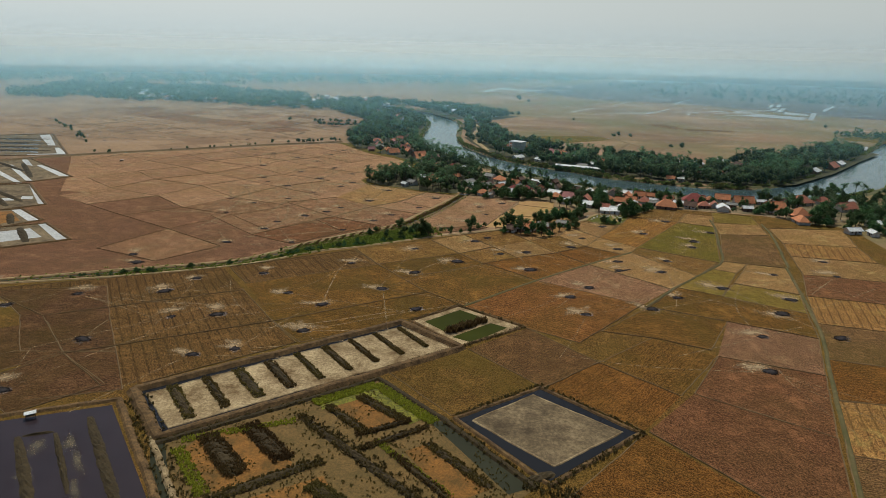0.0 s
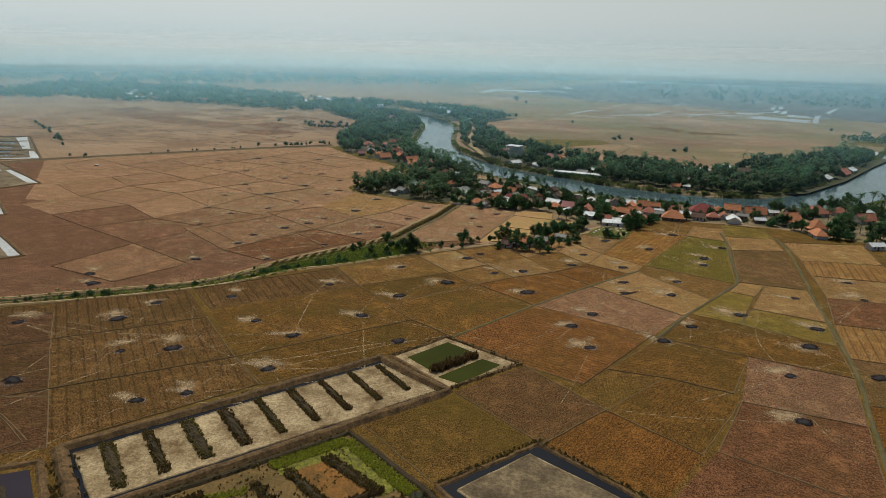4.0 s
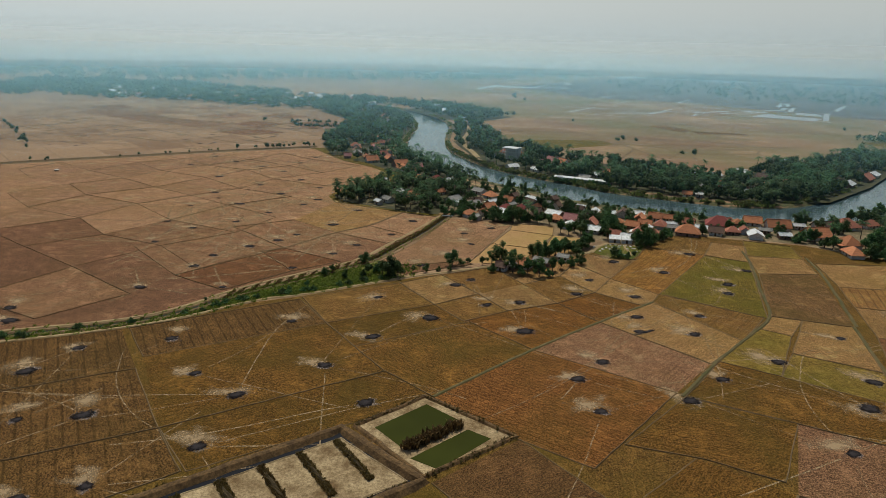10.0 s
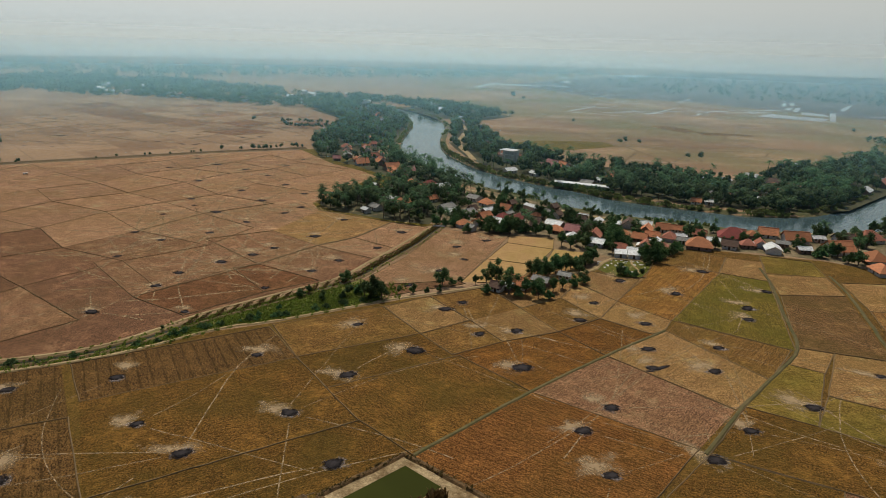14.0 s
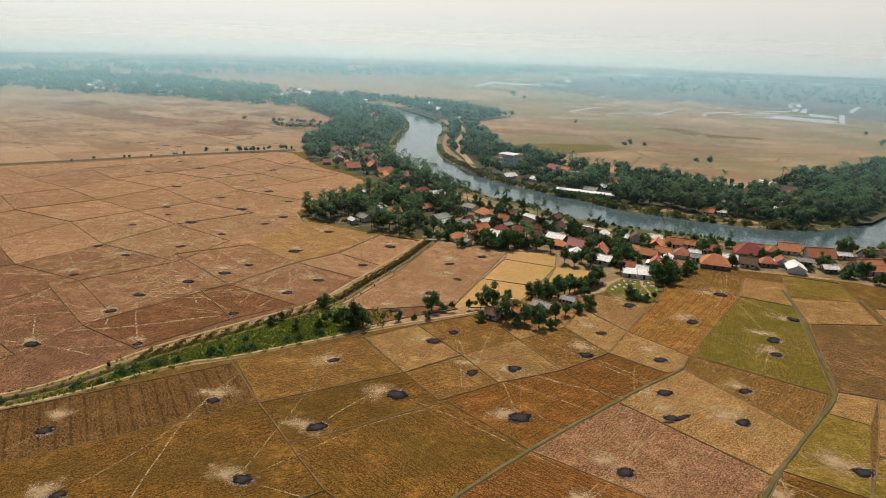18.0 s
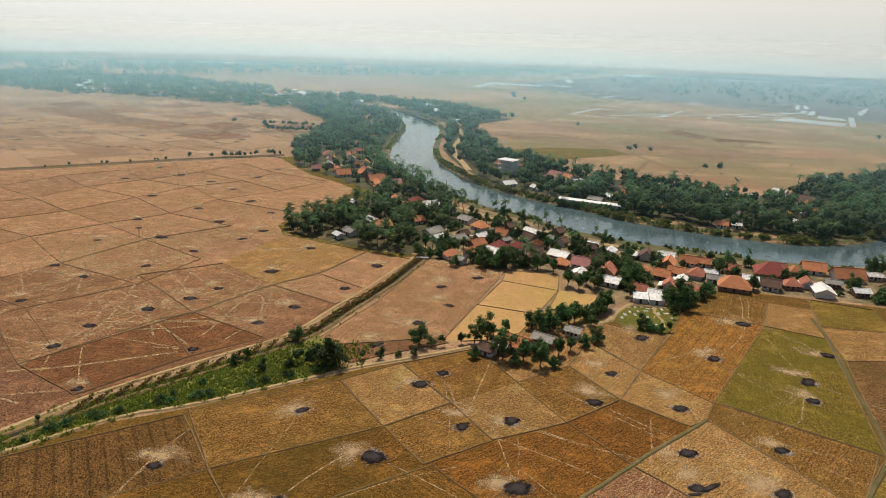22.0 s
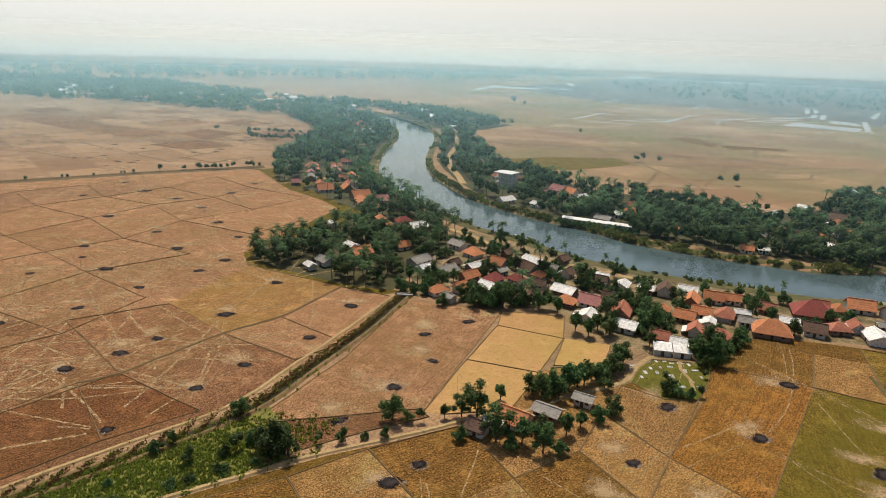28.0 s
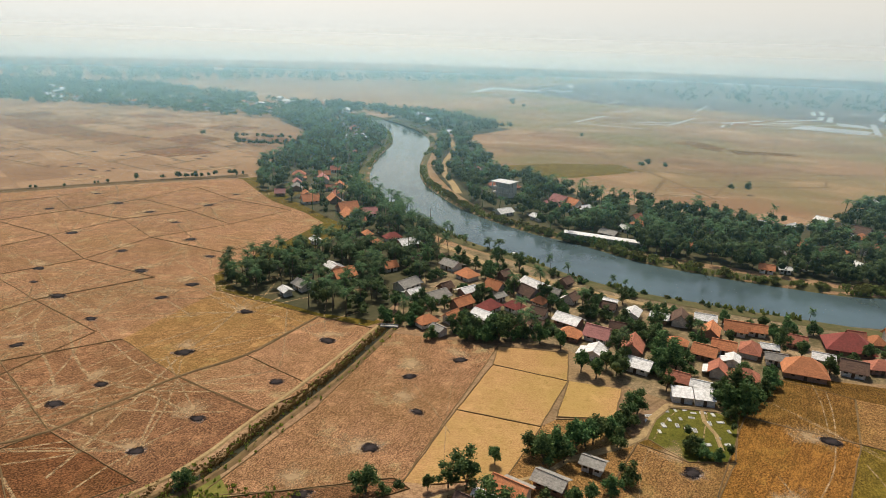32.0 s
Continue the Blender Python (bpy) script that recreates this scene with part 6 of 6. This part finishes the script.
def plant(model, x, y, size=1.0, z=0.0):
    """A tree of its own while it stands near; one of the mass of a grove farther off."""
    kind = kind_of(model)
    if kind != "bush" and (y > 545 or COUNT[kind] >= 290):
        THICK[kind].append((x, y, size))
        return
    if COUNT[kind] >= 295:
        return
    COUNT[kind] += 1
    m = pose(x, y, z, 0, 0, random.uniform(0, 360))
    ob = model
    if not model["used"]:
        model["used"] = 1
        model.matrix_basis = m
    else:
        ob = copy_thing(model, m)
    ob.scale = (size, size, size * random.uniform(0.9, 1.1))


def mass(name, spots, models, mat, label, category):
    """All the far trees of a grove in one mesh."""
    vs, fs, at = [], [], 0
    for x, y, s in spots:
        v, f = random.choice(models)
        a = random.uniform(0, 6.2832)
        c, d = math.cos(a) * s, math.sin(a) * s
        vs.append(np.stack([v[:, 0] * c - v[:, 1] * d + x, v[:, 0] * d + v[:, 1] * c + y, v[:, 2] * s * random.uniform(0.85, 1.15)], 1))
        fs.append(f + at)
        at += len(v)
    v, f = np.concatenate(vs), np.concatenate(fs)
    me = bpy.data.meshes.new(name)
    me.vertices.add(len(v))
    me.vertices.foreach_set("co", v.ravel())
    me.loops.add(f.size)
    me.loops.foreach_set("vertex_index", f.ravel())
    me.polygons.add(len(f))
    me.polygons.foreach_set("loop_start", np.arange(0, f.size, 4))
    me.update(calc_edges=True)
    me.validate()
    me.materials.append(mat)
    return tagged(new(name, me), label, category, kind="stuff")


HOME_AT = np.array([(x, y, max(w, 5)) for x, y, w, _ in HOMES + [(-13, 640, 17, ""), (-14, 626, 14, ""), (32, 551, 12, ""), (48, 547, 12, "")]])
LANES = [[(-38, 526), (-23, 513), (-12, 500), (10, 487), (35, 474), (65, 461), (110, 455), (170, 460)], [(-42, 640), (-50, 672), (-61, 711), (-66, 762), (-68, 835), (-81, 900)]]


def free_spot(x, y, room=0.75):
    return bank_gap(x, y) > 2.5 and np.all(np.hypot(HOME_AT[:, 0] - x, HOME_AT[:, 1] - y) > HOME_AT[:, 2] * room) and np.all(np.hypot(HOME_AT[:, 0] - x, HOME_AT[:, 1] - 5 - y) > HOME_AT[:, 2] * room * 0.8) and not any(near_line((x, y), line, 3.5) for line in LANES)


def grove(poly, count, palms=0.4, sizes=(0.75, 1.15), room=0.75, bushes=0.1):
    xs, ys = [p[0] for p in poly], [p[1] for p in poly]
    done = tries = 0
    while done < count and tries < count * 14:
        tries += 1
        x, y = random.uniform(min(xs), max(xs)), random.uniform(min(ys), max(ys))
        if not inside((x, y), poly) or not free_spot(x, y, room):
            continue
        done += 1
        r = random.random()
        if r < palms:
            plant(random.choice(PALMS), x, y, random.uniform(0.75, 1.05))
        elif r < palms + bushes:
            plant(BUSHES[0], x, y, random.uniform(0.8, 1.4))
        else:
            plant(random.choice(TREES), x, y, random.uniform(*sizes))


GROVE_WEST = [(-116, 462), (-106, 452), (-69, 437), (-48, 434), (-40, 470), (-34, 505), (-45, 545), (-70, 585), (-95, 620), (-112, 655), (-135, 640), (-143, 597), (-132, 592), (-108, 566), (-89, 548), (-91, 520), (-98, 498), (-111, 484), (-119, 471)]
GROVE_NORTH = [(-135, 640), (-112, 655), (-124, 700), (-130, 760), (-134, 830), (-145, 890), (-165, 950), (-200, 1015), (-280, 1060), (-300, 990), (-220, 880), (-205, 770), (-195, 680), (-165, 616)]
GROVE_EAST_BANK = [(-75, 735), (-62, 690), (-48, 650), (-30, 614), (-8, 585), (20, 560), (50, 538), (85, 525), (118, 514), (150, 506), (198, 522), (250, 582), (305, 660), (350, 720), (320, 760), (262, 690), (225, 672), (180, 622), (150, 606), (110, 612), (70, 635), (40, 648), (12, 690), (-20, 720)]
GROVE_BEND = [(-92, 890), (-80, 800), (-72, 740), (-30, 722), (-28, 760), (-50, 850), (-70, 920)]
GROVE_TIP = [(-190, 1060), (-150, 1000), (-115, 935), (-60, 930), (-20, 1000), (-80, 1060), (-150, 1110)]
VILLAGE = [(-46, 432), (-20, 428), (18, 427), (34, 405), (62, 400), (84, 422), (112, 421), (145, 414), (155, 455), (100, 458), (62, 466), (22, 490), (-20, 516), (-40, 520)]
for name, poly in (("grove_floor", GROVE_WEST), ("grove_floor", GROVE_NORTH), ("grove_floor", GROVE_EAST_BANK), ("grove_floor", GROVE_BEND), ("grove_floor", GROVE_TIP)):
    tagged(piece(name, [(x, y, 0.035) for x, y in poly], [tuple(range(len(poly)))], FLOOR), "leaf-strewn village grove floor, its colour darkened for tree shade", "grove floor", kind="structure")
grove(VILLAGE, 165, 0.1, (0.5, 0.9), 0.66, 0.25)
grove([(145, 414), (165, 392), (190, 370), (260, 440), (250, 480), (215, 482), (155, 458)], 150, 0.3, (0.7, 1.1), 0.62)
# trees along the river's near bank
for i in range(60):
    t = random.uniform(4.5, 12.5)
    a, b = Vector(RIVER_PLAN[int(t)]), Vector(RIVER_PLAN[int(t) + 1])
    p, d = a.lerp(b, t % 1), (b - a).normalized()
    q = p.to_2d() + Vector((-d.y, d.x)) * (p.z + random.uniform(2.5, 6)) * (1 if d.x < 0 else -1)
    if free_spot(q.x, q.y, 0.7):
        plant(random.choice([PALMS[1]] + 2 * BUSHES), q.x, q.y, random.uniform(0.45, 0.7))
for i in range(110):
    t = random.uniform(4, 15)
    a, b = Vector(RIVER_PLAN[int(t)]), Vector(RIVER_PLAN[int(t) + 1])
    p, d = a.lerp(b, t % 1), (b - a).normalized()
    q = p.to_2d() - Vector((-d.y, d.x)) * (p.z + random.uniform(1.0, 4.5)) * (1 if d.x < 0 else -1)
    plant(BUSHES[1], q.x, q.y, random.uniform(0.9, 1.7), -0.5)
for i in range(16):
    plant(BUSHES[0], 20 + 38 * i / 15, 551.5 - 12 * i / 15 + random.uniform(-1.5, 0.5), random.uniform(0.9, 1.5))
# the clump round the small farm, and trees by the canal
for x, y, s in ((-29, 346.7, 0.75), (-25.1, 346.5, 0.4), (-16.2, 350.1, 0.45), (-8.1, 351.5, 0.9), (-12, 351.7, 0.6), (-11.3, 341.4, 0.6), (-2.7, 342.4, 0.9), (3.6, 342.6, 0.8), (8.4, 363.6, 0.85), (11.8, 367, 0.9), (16, 369.7, 1.0), (20.4, 373.5, 0.95), (5.7, 366.6, 0.7), (25.1, 377.7, 0.85),
                (29.2, 382.5, 0.8), (32.9, 388.4, 0.7), (-2.6, 361.6, 0.55), (22.7, 355.3, 0.6), (27.1, 360.2, 0.65), (8.2, 346.8, 0.75), (14.2, 348, 0.7), (22.5, 376.5, 0.7), (27, 380.5, 0.65), (12.5, 340, 0.6), (13, 364.5, 0.7), (18.5, 372.5, 0.8), (30.5, 386.5, 0.7), (8.5, 339.5, 0.7), (1, 339.5, 0.6), (26, 373, 0.6), (18, 352, 0.6)):
    plant(random.choice(TREES), x, y, s * 1.12)
for x, y, s in ((-9.5, 424.5, 0.9), (-15.3, 425.6, 0.9), (-4.9, 425.4, 0.8), (3.4, 430, 0.8), (20, 409.8, 0.8), (24, 406.9, 0.8), (30.1, 409.9, 0.8), (45.1, 414.6, 1.0), (45.1, 422.5, 0.9), (43, 403, 0.6), (57.1, 396.5, 0.95), (61.1, 394.8, 1.15), (65, 400.3, 0.85), (73.7, 411, 0.8), (43.2, 374.1, 0.55), (45.6, 372.6, 0.5), (48.7, 371.9, 0.5), (57, 390.5, 0.5),
                (45.2, 433.4, 0.9), (47.6, 445, 0.9), (59.7, 447.9, 0.6), (91.5, 450, 0.8), (100.7, 451.6, 0.8), (93.8, 422, 0.7), (-26.7, 423.6, 0.6), (-34.5, 433, 0.8), (-33.9, 450, 0.7), (26.2, 453, 0.7), (31, 451, 0.7), (16, 456, 0.6), (70, 406, 0.8), (62, 402.5, 0.9), (41, 432, 0.7), (84, 452, 0.7), (110, 434, 0.7), (27.5, 413, 0.7), (14.5, 424, 0.7), (8, 427, 0.7), (-7, 428, 0.8), (-12, 429, 0.8)):
    plant(random.choice(TREES), x, y, s * 1.15)
for x, y, s in ((-53.2, 327.7, 0.85), (-58.9, 331.4, 0.6), (-49.4, 328.5, 0.7), (-66.8, 342.1, 0.6), (-63.4, 325.7, 0.45), (-79.1, 324.1, 0.55), (-77, 327.8, 0.4), (-38.8, 335.5, 0.4), (-33.7, 337.4, 0.35), (-29.3, 339.1, 0.35), (-70.1, 322, 0.4), (-95.5, 294.6, 0.3), (-82.3, 311.4, 0.35), (-87, 304.6, 0.3), (-56, 329, 0.75), (-61.5, 328, 0.55), (-52, 331, 0.7)):
    plant(random.choice(TREES[3:] + TREES[:1]), x, y, s * 1.12)
for x, y, s in ( (30, 408, 0.8), (33, 416, 0.9), (12, 428, 0.8), (-14, 430, 0.9), (-8, 431, 0.9), (-3, 433, 0.85), (46, 376, 0.5), (52, 374, 0.5), (44, 381, 0.45), (56, 384, 0.4),
                (-22, 347, 0.4), (-112, 288, 0.3), (-44, 334, 0.4)):
    plant(random.choice(TREES), x, y, s)
for i in range(60):
    p = TRACK_SOUTH[random.randrange(16, len(TRACK_SOUTH) - 14)]
    plant(BUSHES[0], p.x + random.uniform(-3, 0), p.y + random.uniform(1.6, 4.0), random.uniform(0.35, 0.85))
# lone trees on the far plain
for x, y, s in ((92, 770, 1.0), (97, 774, 0.8), (140, 692, 0.7), (150, 690, 0.9), (-252, 622, 0.8), (-313, 829, 0.9), (-30, 1270, 1.6), (57, 942, 0.9), (391, 955, 1.0), (-10, 1275, 1.4), (110, 765, 0.7)):
    plant(random.choice(TREES), x, y, s)
for line, n, s in (([(-240, 634), (-192, 656)], 16, 0.55), ([(-285, 830), (-215, 840)], 22, 0.6), ([(-265, 790), (-215, 795)], 22, 0.7), ([(-380, 520), (-260, 612)], 12, 0.4), ([(-560, 720), (-400, 560)], 14, 0.7)):
    for i in range(n):
        p = Vector(line[0]).lerp(Vector(line[1]), random.random())
        plant(random.choice(TREES), p.x + random.uniform(-2, 2), p.y + random.uniform(-4, 4), s * random.uniform(0.8, 1.2))
grove(GROVE_WEST, 560, 0.4, (0.5, 0.85), 0.95, 0.1)
grove([(20, 556), (85, 523), (150, 504), (200, 521), (255, 585), (225, 602), (150, 568), (90, 578), (40, 602)], 420, 0.25, (0.65, 0.95), 0.7, 0.0)
grove(GROVE_EAST_BANK, 1250, 0.2, (0.75, 1.1), 1.0, 0.0)
grove(GROVE_NORTH, 950, 0.25, (0.75, 1.1), 1.1, 0.0)
grove(GROVE_BEND, 170, 0.25, (0.8, 1.2), 0.6, 0.0)
grove(GROVE_TIP, 210, 0.25, (0.8, 1.3), 0.6, 0.0)
mass("grove", THICK["tree"], LIGHT["tree"], LEAF, "dense dark green village grove along the river", "trees")
mass("palm_grove", THICK["coconut_palm"], LIGHT["coconut_palm"], PALM, "dense coconut palms along the river", "palms")
# tall grass between the two tracks
spots = []
while len(spots) < 4200:
    t = random.random()
    p = Vector((-170, 246)).lerp(Vector((-54, 332)), t)
    q = p + Vector((random.uniform(-14, 14), random.uniform(-14, 14)))
    up = [v for v in TRACK_NORTH if abs(v.x - q.x) < 4]
    dn = [v for v in TRACK_SOUTH if abs(v.x - q.x) < 4]
    if up and dn and dn[0].y + 1.3 < q.y < up[0].y - 4.0:
        spots.append((q.x, q.y, 0.0))
hedge = []
for i in range(3600):
    q = random.choice(CANAL_LINE[-30:]) + Vector((random.gauss(-1.4, 0.45), random.gauss(0, 2.5)))
    hedge.append((q.x, q.y, 0.25))
tuft_mass("canal_hedge", hedge, 0.22, 0.38, SCRUB, "dark scrubby hedge on the canal bank", "hedge", "stuff", 6)
for i in range(500):
    q = random.choice(CANAL_LINE[12:]) + Vector((random.gauss(0, 0.5), random.gauss(0, 3))) + Vector((random.choice((-2.2, 2.2)), 0))
    spots.append((q.x, q.y, 0.2))
tuft_mass("tall_grass", spots, 0.38, 0.6, GRASS, "lush tall green grass between canal and track", "grass", "stuff", 6)


reeds = []
for i in range(2600):
    k = random.randrange(10, 130)
    k = min(k, len(RIVER_LINE) - 2)
    p, d = RIVER_LINE[k], RIVER_LINE[k + 1] - RIVER_LINE[k]
    q = p.to_2d() + d.to_2d() * random.random() + Vector((d.y, -d.x)).normalized() * random.choice((-1, 1)) * (p.z + random.uniform(0.2, 4.0))
    if noise.noise(Vector((q.x * 0.03, q.y * 0.03, 7))) > -0.05:
        reeds.append((q.x, q.y, -0.6))
tuft_mass("reed_bed", reeds, 1.0, 1.9, REED, "yellow-green reeds and shrubs along the river edge", "reeds", "stuff", 5)


# ---- far woods ----
def woods(name, poly, count, size, label):
    verts, faces = [], []
    xs, ys = [p[0] for p in poly], [p[1] for p in poly]
    rnd = random.Random(len(poly) * 7 + count)
    n = 0
    while n < count:
        x, y = rnd.uniform(min(xs), max(xs)), rnd.uniform(min(ys), max(ys))
        if not inside((x, y), poly):
            continue
        if noise.noise(Vector((x * 0.012, y * 0.012, 3))) < -0.22:
            n += 0.3
            continue
        n += 1
        r = size * rnd.uniform(0.6, 1.3)
        v, f = leaf_cloud(rnd, [(x, y, r * 0.9, r)], 26, r * 0.42)
        k = len(verts)
        verts += v
        faces += [tuple(i + k for i in q) for q in f]
    return tagged(piece(name, verts, faces, LEAF), label, "woods", kind="stuff")


woods("far_woods", [(-960, 1090), (-695, 1066), (-597, 1080), (-421, 1020), (-300, 1000), (-225, 880), (-260, 1075), (-330, 1150), (-420, 1240), (-700, 1420), (-1100, 1480)], 1500, 6.5, "hazy village woods beyond the paddies")
woods("far_woods", [(-420, 1240), (-330, 1150), (-190, 1075), (-60, 1050), (-120, 1110), (-300, 1190)], 260, 5.5, "trees along the upper river")
woods("far_woods", [(-1700, 1500), (-900, 1520), (-200, 2000), (300, 2500), (100, 2800), (-900, 2300), (-2000, 2100)], 900, 9, "distant belt of woods in the haze")
woods("far_woods", [(300, 1500), (1000, 1400), (2200, 2000), (2400, 3200), (600, 2900), (200, 2100)], 1500, 5.5, "distant scattered woods in the haze")
woods("far_woods", [(360, 880), (420, 900), (520, 780), (640, 800), (560, 700), (430, 800)], 160, 5, "strip of trees across the eastern paddies")
for i in range(70):
    a = random.random()
    x, y = -820 + 560 * a + random.uniform(-60, 60), 1120 + 180 * random.random() - 90 * a
    w = random.uniform(8, 16)
    root = thing("far_house", x, y, 0, random.uniform(0, 180), "small pale-roofed house among far trees", "house", "far village houses")
    v, f = box(-w / 2, -w / 3, 0, w / 2, w / 3, 6)
    piece("wall", v, f, PLASTER, root)
    v, f = gable(w, w * 0.66, 6, 2, 0.6)
    piece("roof", v, f, TILE[random.choice("wwwgo")], root)
